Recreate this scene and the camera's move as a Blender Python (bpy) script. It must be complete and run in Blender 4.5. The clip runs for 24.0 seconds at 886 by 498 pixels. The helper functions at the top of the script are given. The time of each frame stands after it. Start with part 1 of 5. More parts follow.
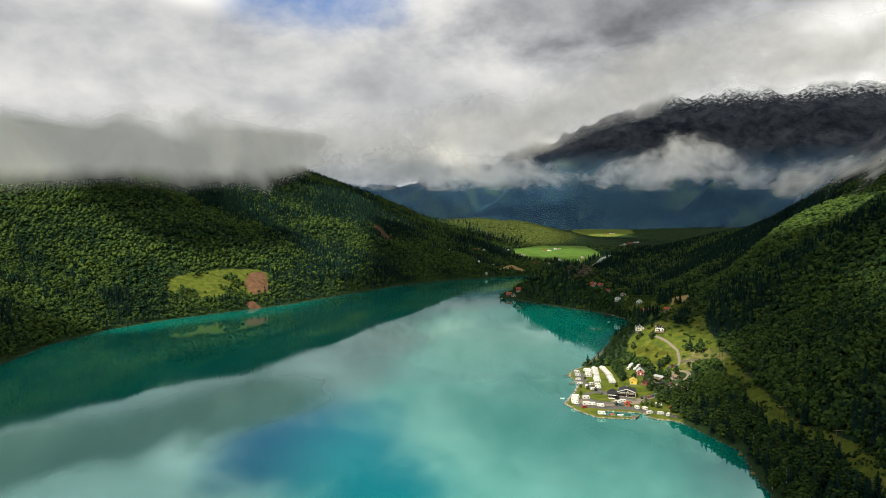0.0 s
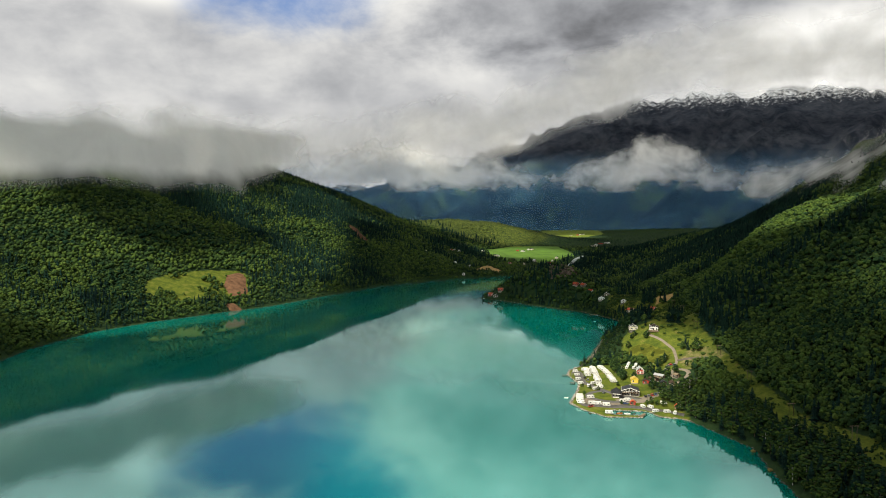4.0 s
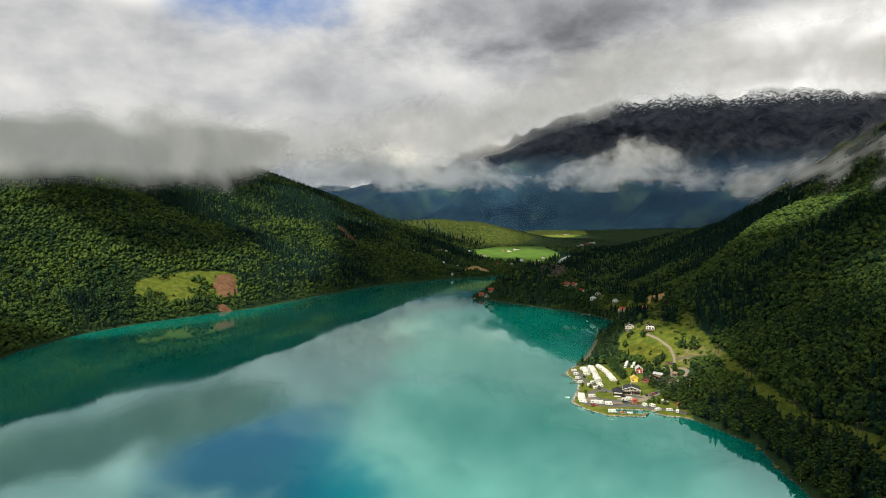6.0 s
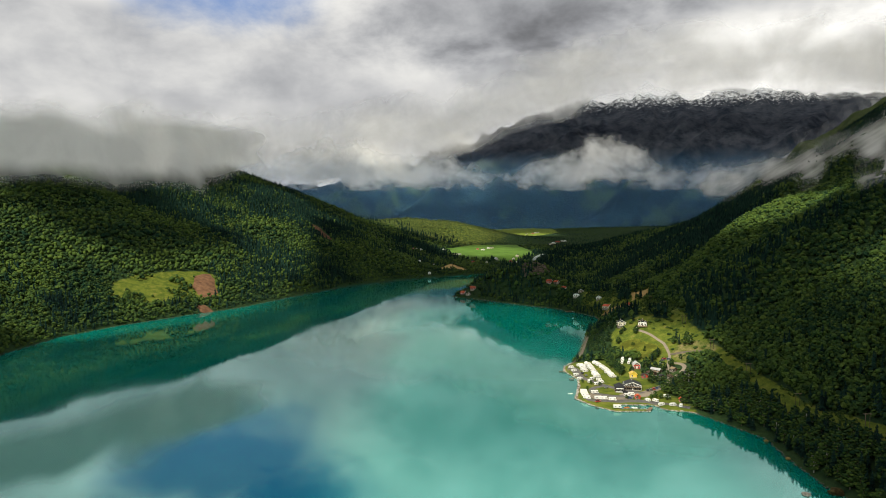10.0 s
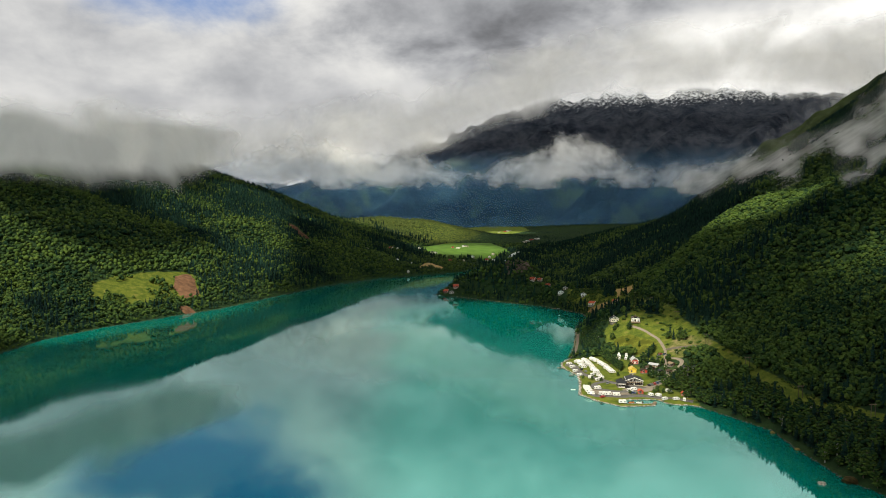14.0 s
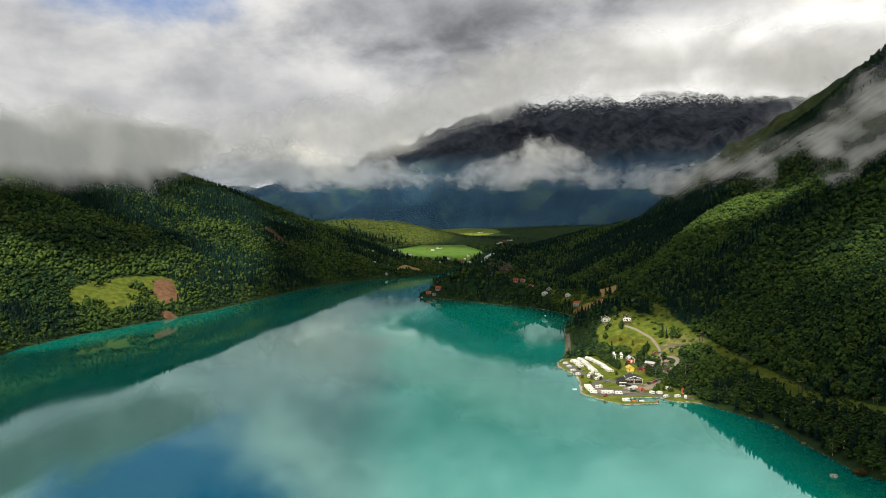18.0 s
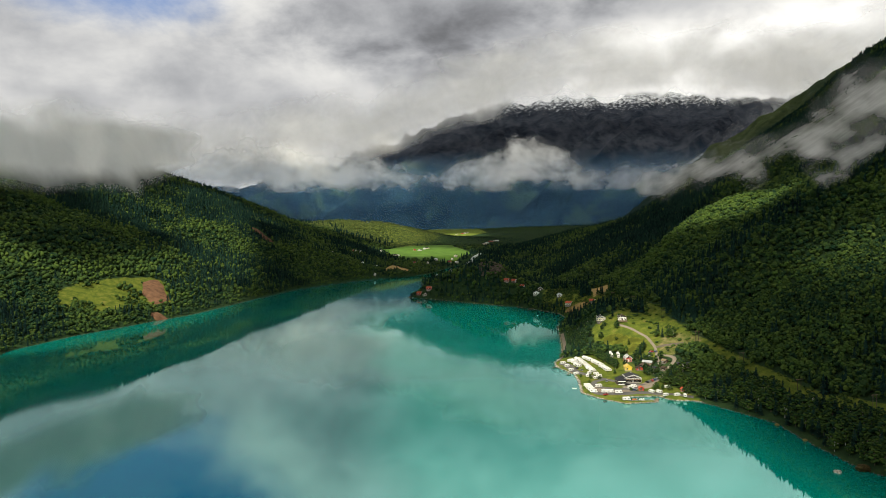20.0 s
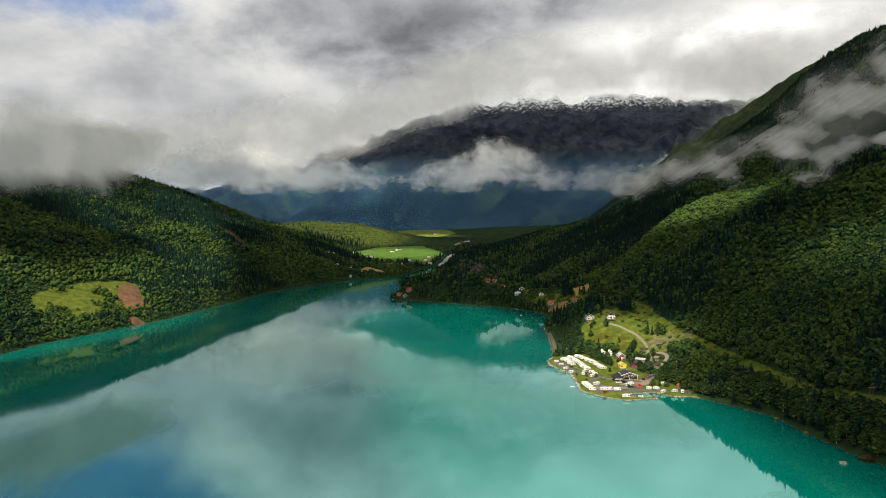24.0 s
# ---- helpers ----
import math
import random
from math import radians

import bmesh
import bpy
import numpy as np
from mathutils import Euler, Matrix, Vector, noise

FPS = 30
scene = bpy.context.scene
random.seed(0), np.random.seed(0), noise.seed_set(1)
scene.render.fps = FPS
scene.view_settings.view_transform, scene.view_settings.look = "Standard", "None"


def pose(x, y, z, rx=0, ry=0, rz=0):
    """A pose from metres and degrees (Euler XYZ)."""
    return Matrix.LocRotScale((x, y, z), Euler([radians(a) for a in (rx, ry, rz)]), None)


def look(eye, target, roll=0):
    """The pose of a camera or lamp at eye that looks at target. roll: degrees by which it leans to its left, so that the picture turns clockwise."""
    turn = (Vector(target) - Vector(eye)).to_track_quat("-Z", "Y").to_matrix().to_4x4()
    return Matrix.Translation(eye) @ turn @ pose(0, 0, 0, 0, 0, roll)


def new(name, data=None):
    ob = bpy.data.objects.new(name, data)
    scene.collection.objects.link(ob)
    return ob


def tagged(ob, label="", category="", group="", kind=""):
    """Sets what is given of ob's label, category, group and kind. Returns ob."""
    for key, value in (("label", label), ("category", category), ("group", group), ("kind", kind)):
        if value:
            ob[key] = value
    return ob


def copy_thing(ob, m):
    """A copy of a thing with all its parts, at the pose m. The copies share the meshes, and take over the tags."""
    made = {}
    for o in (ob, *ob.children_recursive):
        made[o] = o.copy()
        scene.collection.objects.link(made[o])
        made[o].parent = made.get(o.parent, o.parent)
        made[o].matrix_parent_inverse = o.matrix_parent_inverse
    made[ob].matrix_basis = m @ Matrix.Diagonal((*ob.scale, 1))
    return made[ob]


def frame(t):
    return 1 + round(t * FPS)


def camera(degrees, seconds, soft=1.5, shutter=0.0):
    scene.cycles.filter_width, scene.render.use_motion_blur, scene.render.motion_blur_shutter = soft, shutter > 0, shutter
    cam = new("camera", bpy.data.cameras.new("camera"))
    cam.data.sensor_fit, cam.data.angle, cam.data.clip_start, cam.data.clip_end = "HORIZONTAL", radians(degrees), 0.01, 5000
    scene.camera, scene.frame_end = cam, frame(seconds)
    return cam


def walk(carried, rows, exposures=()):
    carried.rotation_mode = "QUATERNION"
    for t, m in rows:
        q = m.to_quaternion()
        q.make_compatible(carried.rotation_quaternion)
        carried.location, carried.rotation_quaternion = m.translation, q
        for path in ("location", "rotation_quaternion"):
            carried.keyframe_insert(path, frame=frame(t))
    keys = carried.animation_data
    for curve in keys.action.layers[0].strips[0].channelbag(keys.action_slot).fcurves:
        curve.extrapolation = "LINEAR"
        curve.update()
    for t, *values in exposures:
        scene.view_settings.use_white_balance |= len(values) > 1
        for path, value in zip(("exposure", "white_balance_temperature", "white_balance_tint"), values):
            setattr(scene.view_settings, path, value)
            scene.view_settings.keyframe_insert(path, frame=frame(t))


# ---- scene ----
import colorsys

cam = camera(64.81, 24.0, soft=0.7)
PATH = [
    (0, pose(0.00, 0.00, 135.00, 87.363, 0, 0.000) @ pose(0, 0, 0, 0, 0, 0.279)),
    (1, pose(-7.31, 1.60, 134.54, 87.388, 0, -0.765) @ pose(0, 0, 0, 0, 0, 0.277)),
    (2, pose(-14.60, 3.09, 134.13, 87.427, 0, -1.558) @ pose(0, 0, 0, 0, 0, 0.279)),
    (5, pose(-36.34, 7.00, 133.16, 87.506, 0, -3.644) @ pose(0, 0, 0, 0, 0, 0.281)),
    (6, pose(-43.54, 8.17, 132.91, 87.516, 0, -4.423) @ pose(0, 0, 0, 0, 0, 0.259)),
    (7, pose(-50.70, 9.28, 132.70, 87.467, 0, -5.156) @ pose(0, 0, 0, 0, 0, 0.224)),
    (8, pose(-57.82, 10.36, 132.52, 87.404, 0, -5.873) @ pose(0, 0, 0, 0, 0, 0.184)),
    (9, pose(-64.91, 11.42, 132.36, 87.402, 0, -6.603) @ pose(0, 0, 0, 0, 0, 0.144)),
    (10, pose(-71.96, 12.46, 132.23, 87.426, 0, -7.356) @ pose(0, 0, 0, 0, 0, 0.100)),
    (12.5, pose(-89.38, 15.09, 131.99, 87.406, 0, -9.041) @ pose(0, 0, 0, 0, 0, 0.044)),
    (13, pose(-92.83, 15.64, 131.96, 87.361, 0, -9.473) @ pose(0, 0, 0, 0, 0, -0.039)),
    (14, pose(-99.68, 16.76, 131.89, 87.311, 0, -10.139) @ pose(0, 0, 0, 0, 0, -0.132)),
    (15, pose(-106.49, 17.92, 131.83, 87.354, 0, -10.805) @ pose(0, 0, 0, 0, 0, -0.215)),
    (16, pose(-113.23, 19.16, 131.78, 87.398, 0, -11.477) @ pose(0, 0, 0, 0, 0, -0.290)),
    (17, pose(-119.91, 20.46, 131.74, 87.458, 0, -12.145) @ pose(0, 0, 0, 0, 0, -0.361)),
    (18, pose(-126.53, 21.86, 131.69, 87.477, 0, -12.959) @ pose(0, 0, 0, 0, 0, -0.436)),
    (21, pose(-145.97, 26.69, 131.51, 87.533, 0, -15.114) @ pose(0, 0, 0, 0, 0, -0.519)),
    (22, pose(-152.30, 28.56, 131.43, 87.577, 0, -15.914) @ pose(0, 0, 0, 0, 0, -0.593)),
    (23, pose(-158.56, 30.58, 131.34, 87.583, 0, -16.634) @ pose(0, 0, 0, 0, 0, -0.682)),
    (24, pose(-164.73, 32.77, 131.22, 87.562, 0, -17.352) @ pose(0, 0, 0, 0, 0, -0.799)),
]
walk(cam, PATH, [(0, 0.3), (24, 0.3)])

# ---------- world, sun ----------
SUN_FROM = Vector((-0.47, -0.48, 0.74)).normalized()
world = bpy.data.worlds.new("world")
scene.world = world
world.use_nodes = True


class Nodes:
    """Short hand for a node tree."""

    def __init__(self, tree):
        self.t = tree

    def put(self, socket, v):
        if isinstance(v, bpy.types.NodeSocket):
            self.t.links.new(v, socket)
        else:
            socket.default_value = v

    def math(self, op, a, b=0.0, c=None, clamp=False):
        n = self.t.nodes.new("ShaderNodeMath")
        n.operation, n.use_clamp = op, clamp
        self.put(n.inputs[0], a)
        self.put(n.inputs[1], b)
        if c is not None:
            self.put(n.inputs[2], c)
        return n.outputs[0]

    def ramp01(self, v, lo, hi, a=0.0, b=1.0):
        n = self.t.nodes.new("ShaderNodeMapRange")
        n.interpolation_type = "SMOOTHSTEP"
        for i, q in enumerate((v, lo, hi, a, b)):
            self.put(n.inputs[i], q)
        return n.outputs[0]

    def mix(self, f, a, b):
        n = self.t.nodes.new("ShaderNodeMix")
        n.data_type = "RGBA"
        self.put(n.inputs[0], f)
        self.put(n.inputs[6], a)
        self.put(n.inputs[7], b)
        return n.outputs[2]

    def noise(self, vec, scale, detail=4.0, rough=0.55, warp=0.0):
        n = self.t.nodes.new("ShaderNodeTexNoise")
        self.put(n.inputs["Vector"], vec)
        self.put(n.inputs["Scale"], scale)
        self.put(n.inputs["Detail"], detail)
        self.put(n.inputs["Roughness"], rough)
        self.put(n.inputs["Distortion"], warp)
        return n.outputs["Fac"]

    def scaled(self, vec, s):
        n = self.t.nodes.new("ShaderNodeMapping")
        self.put(n.inputs["Vector"], vec)
        n.inputs["Scale"].default_value = s
        return n.outputs[0]


def build_sky():
    N = Nodes(world.node_tree)
    nt = world.node_tree
    nt.nodes.clear()
    sky = nt.nodes.new("ShaderNodeTexSky")
    sky.sky_type, sky.sun_disc = "NISHITA", False
    sky.sun_elevation = math.asin(SUN_FROM.z)
    sky.sun_rotation = math.atan2(SUN_FROM.x, SUN_FROM.y)
    sky.altitude = 200
    way = nt.nodes.new("ShaderNodeTexCoord").outputs["Generated"]
    sep = nt.nodes.new("ShaderNodeSeparateXYZ")
    nt.links.new(way, sep.inputs[0])
    x, y, z = sep.outputs
    az = N.math("MULTIPLY", N.math("ARCTAN2", x, y), 57.29578)
    el = N.math("MULTIPLY", N.math("ARCSINE", z), 57.29578)
    billow = N.scaled(way, (1.0, 1.0, 1.7))
    big = N.noise(billow, 3.0, 5, 0.50, 0.12)
    fine = N.noise(billow, 8.5, 6, 0.58, 0.15)
    puff = N.math("ADD", N.math("MULTIPLY", big, 0.55), N.math("MULTIPLY", fine, 0.45))

    def spot(a0, e0, ra, re):
        da = N.math("DIVIDE", N.math("SUBTRACT", az, a0), ra)
        de = N.math("DIVIDE", N.math("SUBTRACT", el, e0), re)
        r = N.math("SQRT", N.math("ADD", N.math("MULTIPLY", da, da), N.math("MULTIPLY", de, de)))
        r = N.math("ADD", r, N.math("MULTIPLY", N.math("SUBTRACT", fine, 0.5), 1.1))
        return N.ramp01(r, 1.15, 0.35)

    grey = N.ramp01(puff, 0.30, 0.70, 3.4, 7.0)
    grey = N.math("ADD", grey, N.math("MULTIPLY", spot(31, 11.8, 10, 4), N.ramp01(fine, 0.34, 0.62, 1.7, 5.4)))
    grey = N.math("ADD", grey, N.math("MULTIPLY", spot(41, 11.5, 12, 5), N.ramp01(fine, 0.34, 0.62, 1.7, 5.4)))
    grey = N.math("ADD", grey, N.math("MULTIPLY", spot(-19.5, 17.5, 5, 2.5), 4.0))
    grey = N.math("SUBTRACT", grey, N.math("MULTIPLY", spot(14, 16.5, 17, 6.0), 2.5))
    grey = N.math("ADD", grey, N.math("SUBTRACT", N.ramp01(el, 15, 22, 0.0, 3.8), N.ramp01(el, 27, 48, 0.0, 5.6)))
    grey = N.math("MINIMUM", N.math("MAXIMUM", grey, 1.0), 10.5)
    tint = N.mix(N.ramp01(grey, 2.0, 8.0), (0.93, 0.95, 1.0, 1), (1.0, 0.985, 0.94, 1))
    cloud = nt.nodes.new("ShaderNodeVectorMath")
    cloud.operation = "SCALE"
    nt.links.new(tint, cloud.inputs[0])
    nt.links.new(grey, cloud.inputs["Scale"])
    gap = N.math("MAXIMUM", N.math("MULTIPLY", spot(-10, 18.8, 10.0, 5.0), 0.9), spot(-6, 22.5, 8.0, 5.5))
    gap = N.math("MAXIMUM", gap, N.math("MULTIPLY", N.ramp01(big, 0.42, 0.62), N.ramp01(el, 27, 42)))
    blue = nt.nodes.new("ShaderNodeVectorMath")
    blue.operation = "MULTIPLY"
    nt.links.new(sky.outputs[0], blue.inputs[0])
    blue.inputs[1].default_value = (0.46, 0.72, 1.08)
    col = N.mix(gap, cloud.outputs[0], blue.outputs[0])
    bg = nt.nodes.new("ShaderNodeBackground")
    nt.links.new(col, bg.inputs[0])
    bg.inputs[1].default_value = 0.1
    out = nt.nodes.new("ShaderNodeOutputWorld")
    nt.links.new(bg.outputs[0], out.inputs[0])


build_sky()
sun_lamp = bpy.data.lights.new("sun", "SUN")
sun_lamp.energy, sun_lamp.angle, sun_lamp.color = 5.0, radians(0.6), (1.0, 0.93, 0.74)
sun = new("sun", sun_lamp)
sun.matrix_world = look(SUN_FROM * 500, (0, 0, 0))

# ---------- materials ----------
def material(name, build):
    m = bpy.data.materials.new(name)
    m.use_nodes = True
    nt = m.node_tree
    nt.nodes.clear()
    out = nt.nodes.new("ShaderNodeOutputMaterial")
    sh = nt.nodes.new("ShaderNodeBsdfPrincipled")
    nt.links.new(sh.outputs[0], out.inputs[0])
    build(Nodes(nt), sh, out)
    return m


def where(N):
    return N.t.nodes.new("ShaderNodeNewGeometry").outputs["Position"]


def bumped(N, sh, height, strength=0.3, distance=0.2):
    b = N.t.nodes.new("ShaderNodeBump")
    b.inputs["Strength"].default_value, b.inputs["Distance"].default_value = strength, distance
    N.put(b.inputs["Height"], height)
    N.t.links.new(b.outputs[0], sh.inputs["Normal"])


def plain(name, colour, rough=0.6, metal=0.0, vary=0.15, size=2.0, relief=0.0):
    """A surface of one colour with grain and stains at two scales, and a shade of its own on every piece."""
    def build(N, sh, out):
        p = where(N)
        big, small = N.noise(p, 1 / size, 3), N.noise(p, 9 / size, 4, 0.65)
        v = N.math("ADD", N.math("MULTIPLY", big, 0.6), N.math("MULTIPLY", small, 0.4))
        own = N.t.nodes.new("ShaderNodeObjectInfo").outputs["Random"]
        v = N.math("ADD", v, N.math("MULTIPLY", N.math("SUBTRACT", own, 0.5), 0.35))
        dark = tuple(c * (1 - vary * 1.6) for c in colour) + (1,)
        light = tuple(min(1, c * (1 + vary)) for c in colour) + (1,)
        N.put(sh.inputs["Base Color"], N.mix(N.ramp01(v, 0.25, 0.75), dark, light))
        N.put(sh.inputs["Roughness"], N.ramp01(small, 0.2, 0.8, rough * 0.85, min(1, rough * 1.15)))
        sh.inputs["Metallic"].default_value = metal
        sh.inputs["Specular IOR Level"].default_value = 0.5 if rough < 0.6 else 0.08
        if relief:
            bumped(N, sh, small, 0.4, relief)
    return material(name, build)


def leaves(name, dark, light, pale=0.0):
    """Foliage: stands of differing green, every clump its own shade."""
    def build(N, sh, out):
        p = where(N)
        isle = N.t.nodes.new("ShaderNodeNewGeometry").outputs["Random Per Island"]
        stand = N.noise(p, 0.011, 4, 0.6)
        near = N.noise(p, 0.09, 2, 0.6)
        v = N.math("ADD", N.math("MULTIPLY", stand, 1.1), N.math("MULTIPLY", isle, 0.5))
        v = N.math("ADD", v, N.math("MULTIPLY", near, 0.5))
        c = N.mix(N.ramp01(v, 0.65, 1.45), dark + (1,), light + (1,))
        if pale:
            c = N.mix(N.math("MULTIPLY", N.ramp01(isle, 0.86, 0.97), pale), c, (0.13, 0.14, 0.045, 1))
        N.put(sh.inputs["Base Color"], c)
        sh.inputs["Roughness"].default_value = 0.85
        sh.inputs["Specular IOR Level"].default_value = 0.03
        bumped(N, sh, N.noise(p, 0.75, 4, 0.7), 0.9, 1.3)
    return material(name, build)


M_SPRUCE = leaves("spruce_needles", (0.004, 0.012, 0.012), (0.015, 0.040, 0.028))
M_LEAF = leaves("birch_leaves", (0.008, 0.026, 0.015), (0.068, 0.110, 0.022), 0.14)
# Leaves of the valley ridge: sunlight is put into this paler colour.
M_SUN_TINTED = leaves("sun_tinted_leaves", (0.040, 0.064, 0.022), (0.105, 0.130, 0.038), 0.1)
M_BARK = plain("bark", (0.10, 0.08, 0.06), 0.9, vary=0.4, size=0.5, relief=0.05)
M_BIRCH = plain("birch_bark", (0.42, 0.40, 0.36), 0.8, vary=0.5, size=0.4)


def ground_build(N, sh, out):
    p = where(N)
    a = N.t.nodes.new("ShaderNodeAttribute")
    a.attribute_name = "meadow"
    meadow = a.outputs["Fac"]
    g = N.t.nodes.new("ShaderNodeAttribute")
    g.attribute_name = "gravel"
    big, mid, small = N.noise(p, 0.02, 4), N.noise(p, 0.13, 4, 0.6), N.noise(p, 0.9, 4, 0.7)
    v = N.math("ADD", N.math("MULTIPLY", mid, 0.6), N.math("MULTIPLY", small, 0.4))
    wood = N.mix(N.ramp01(v, 0.3, 0.7), (0.012, 0.026, 0.013, 1), (0.030, 0.056, 0.020, 1))
    grass = N.mix(N.ramp01(v, 0.3, 0.7), (0.036, 0.060, 0.012, 1), (0.130, 0.152, 0.022, 1))
    dry = N.mix(N.ramp01(small, 0.3, 0.7), (0.10, 0.075, 0.03, 1), (0.20, 0.15, 0.06, 1))
    grass = N.mix(N.math("MULTIPLY", N.ramp01(mid, 0.56, 0.72), 0.55), grass, dry)
    stony = N.mix(N.ramp01(v, 0.3, 0.7), (0.085, 0.062, 0.040, 1), (0.26, 0.195, 0.125, 1))
    c = N.mix(N.ramp01(N.math("ADD", meadow, N.math("MULTIPLY", N.math("SUBTRACT", mid, 0.5), 0.5)), 0.35, 0.65), wood, grass)
    c = N.mix(N.ramp01(N.math("ADD", g.outputs["Fac"], N.math("MULTIPLY", N.math("SUBTRACT", v, 0.5), 0.5)), 0.4, 0.6), c, stony)
    N.put(sh.inputs["Base Color"], c)
    sh.inputs["Roughness"].default_value = 0.95
    sh.inputs["Specular IOR Level"].default_value = 0.03
    bumped(N, sh, v, 0.6, 0.5)


M_GROUND = material("ground", ground_build)


def water_build(N, sh, out):
    p = where(N)
    silt = N.noise(p, 0.004, 4, 0.6, 0.5)
    N.put(sh.inputs["Base Color"], N.mix(N.ramp01(silt, 0.3, 0.7), (0.000, 0.102, 0.086, 1), (0.000, 0.148, 0.120, 1)))
    sh.inputs["IOR"].default_value = 2.9
    sh.inputs["Specular Tint"].default_value = (0.38, 1.0, 0.95, 1)
    sh.inputs["Coat Weight"].default_value = 0.15
    sh.inputs["Coat IOR"].default_value = 1.5
    sh.inputs["Coat Roughness"].default_value = 0.025
    breath = N.noise(p, 0.006, 3, 0.5, 0.4)
    N.put(sh.inputs["Roughness"], N.ramp01(breath, 0.35, 0.7, 0.015, 0.06))
    ripple = N.noise(N.scaled(p, (0.5, 1.0, 1.0)), 0.7, 3, 0.6)
    bumped(N, sh, ripple, 0.001, 0.3)


M_WATER = material("lake_water", water_build)


# ---------- the lie of the land ----------
def lattice(ix, iy, seed):
    n = (ix.astype(np.int64) * 374761393 + iy.astype(np.int64) * 668265263 + seed * 974634777) & 0xFFFFFFFF
    n = ((n ^ (n >> 13)) * 1274126177) & 0xFFFFFFFF
    return ((n ^ (n >> 16)) & 0xFFFF) / 65535.0


def value_noise(x, y, seed=0):
    """Smooth noise from -1 to 1 on a unit lattice."""
    x0, y0 = np.floor(x), np.floor(y)
    fx, fy = x - x0, y - y0
    fx, fy = fx * fx * (3 - 2 * fx), fy * fy * (3 - 2 * fy)
    a, b = lattice(x0, y0, seed), lattice(x0 + 1, y0, seed)
    c, d = lattice(x0, y0 + 1, seed), lattice(x0 + 1, y0 + 1, seed)
    return 2 * ((a * (1 - fx) + b * fx) * (1 - fy) + (c * (1 - fx) + d * fx) * fy) - 1


def fbm(x, y, size, octaves=4, seed=0):
    total, gain, norm = 0.0, 1.0, 0.0
    for k in range(octaves):
        total = total + gain * value_noise(x / size * 2 ** k + 17.3 * k, y / size * 2 ** k - 9.1 * k, seed + k)
        norm += gain
        gain *= 0.5
    return total / norm


def step(a, b, v):
    s = np.clip((v - a) / (b - a), 0, 1)
    return s * s * (3 - 2 * s)


def side_distance(x, y, line):
    """Distance to a polyline, positive on the right-hand side of its run."""
    best = np.full(np.shape(x), 1e9)
    side = np.ones(np.shape(x))
    for (ax, ay), (bx, by) in zip(line, line[1:]):
        dx, dy = bx - ax, by - ay
        k = np.clip(((x - ax) * dx + (y - ay) * dy) / (dx * dx + dy * dy), 0, 1)
        ex, ey = x - ax - k * dx, y - ay - k * dy
        d = np.hypot(ex, ey)
        s = np.where((x - ax) * dy - (y - ay) * dx > 0, 1.0, -1.0)
        near = d < best - 1e-6
        side = np.where(near, s, side)
        best = np.where(near, d, best)
    return best * side


SHORE_WEST = [(-520, -1500), (-430, -600), (-380, 0), (-392, 400), (-400, 640), (-408, 720), (-392, 826), (-352, 905),
              (-282, 1000), (-240, 1052), (-166, 1203), (-85, 1362), (30, 1492), (125, 1560), (205, 1604), (250, 1650), (310, 1770), (375, 1890)]
SHORE_EAST = [(300, -1500), (260, -400), (215, 60), (172, 230), (158, 320), (165, 366), (173, 396), (166, 425), (158, 453), (154, 458),
              (142, 463), (138, 476), (117, 481), (110, 478), (112, 470), (129, 468), (129, 462), (106, 464), (95, 480), (89, 500), (104, 538), (110, 560), (108, 590), (113, 607),
              (126, 624), (141, 655), (157, 692), (180, 748), (200, 800), (238, 850), (249, 905), (236, 955), (222, 991), (181, 1042),
              (126, 1128), (92, 1163), (98, 1182), (122, 1215), (150, 1300), (178, 1450), (243, 1540), (305, 1640), (365, 1760), (415, 1880)]
FOOT_WEST = SHORE_WEST[:14] + [(120, 1640), (150, 1800), (190, 2000), (250, 2250), (180, 2600), (-100, 3100), (-500, 3800), (-900, 4600)]
FOOT_EAST = [(300, -1500), (260, -400), (215, 60), (172, 230), (158, 320), (173, 396), (166, 430), (170, 480), (176, 560), (172, 640),
             (182, 690), (204, 750), (232, 810), (262, 880), (288, 1000), (335, 1150), (400, 1350), (480, 1650), (600, 2050), (720, 2300), (1150, 2800), (2400, 3800)]
LAKE = SHORE_WEST + SHORE_EAST[::-1]
VALLEY_Y = (900, 1150, 1500, 1650, 2158, 2500, 3300, 4200, 5000)
VALLEY_Z = (2, 4, 6, 9, 33, 52, 62, 75, 90)
EAST_U = (-2000, 0, 20, 45, 90, 150, 243, 313, 420, 540, 700, 1000, 1600, 3000)
EAST_H = (0, 0, 7, 18, 46, 88, 148, 198, 282, 378, 484, 610, 720, 820)
WEST_U = (-2000, 0, 30, 100, 200, 420, 800, 1200, 3000)
WEST_H = (0, 0, 10, 38, 84, 182, 318, 370, 410)


def inside(x, y, loop):
    hit = np.zeros(np.shape(x), bool)
    for (ax, ay), (bx, by) in zip(loop, loop[1:] + loop[:1]):
        if ay == by:
            continue
        hit ^= ((ay > y) != (by > y)) & (x < (bx - ax) * (y - ay) / (by - ay) + ax)
    return hit


def shore_distance(x, y):
    """Distance from the water's edge, negative on the lake."""
    d = np.minimum(np.abs(side_distance(x, y, SHORE_WEST)), np.abs(side_distance(x, y, SHORE_EAST)))
    return np.where(inside(x, y, LAKE), -d, d)


def bump(x, y, cx, cy, rx, ry, turn=0.0):
    c, s = math.cos(turn), math.sin(turn)
    u, v = ((x - cx) * c + (y - cy) * s) / rx, (-(x - cx) * s + (y - cy) * c) / ry
    return np.exp(-(u * u + v * v))


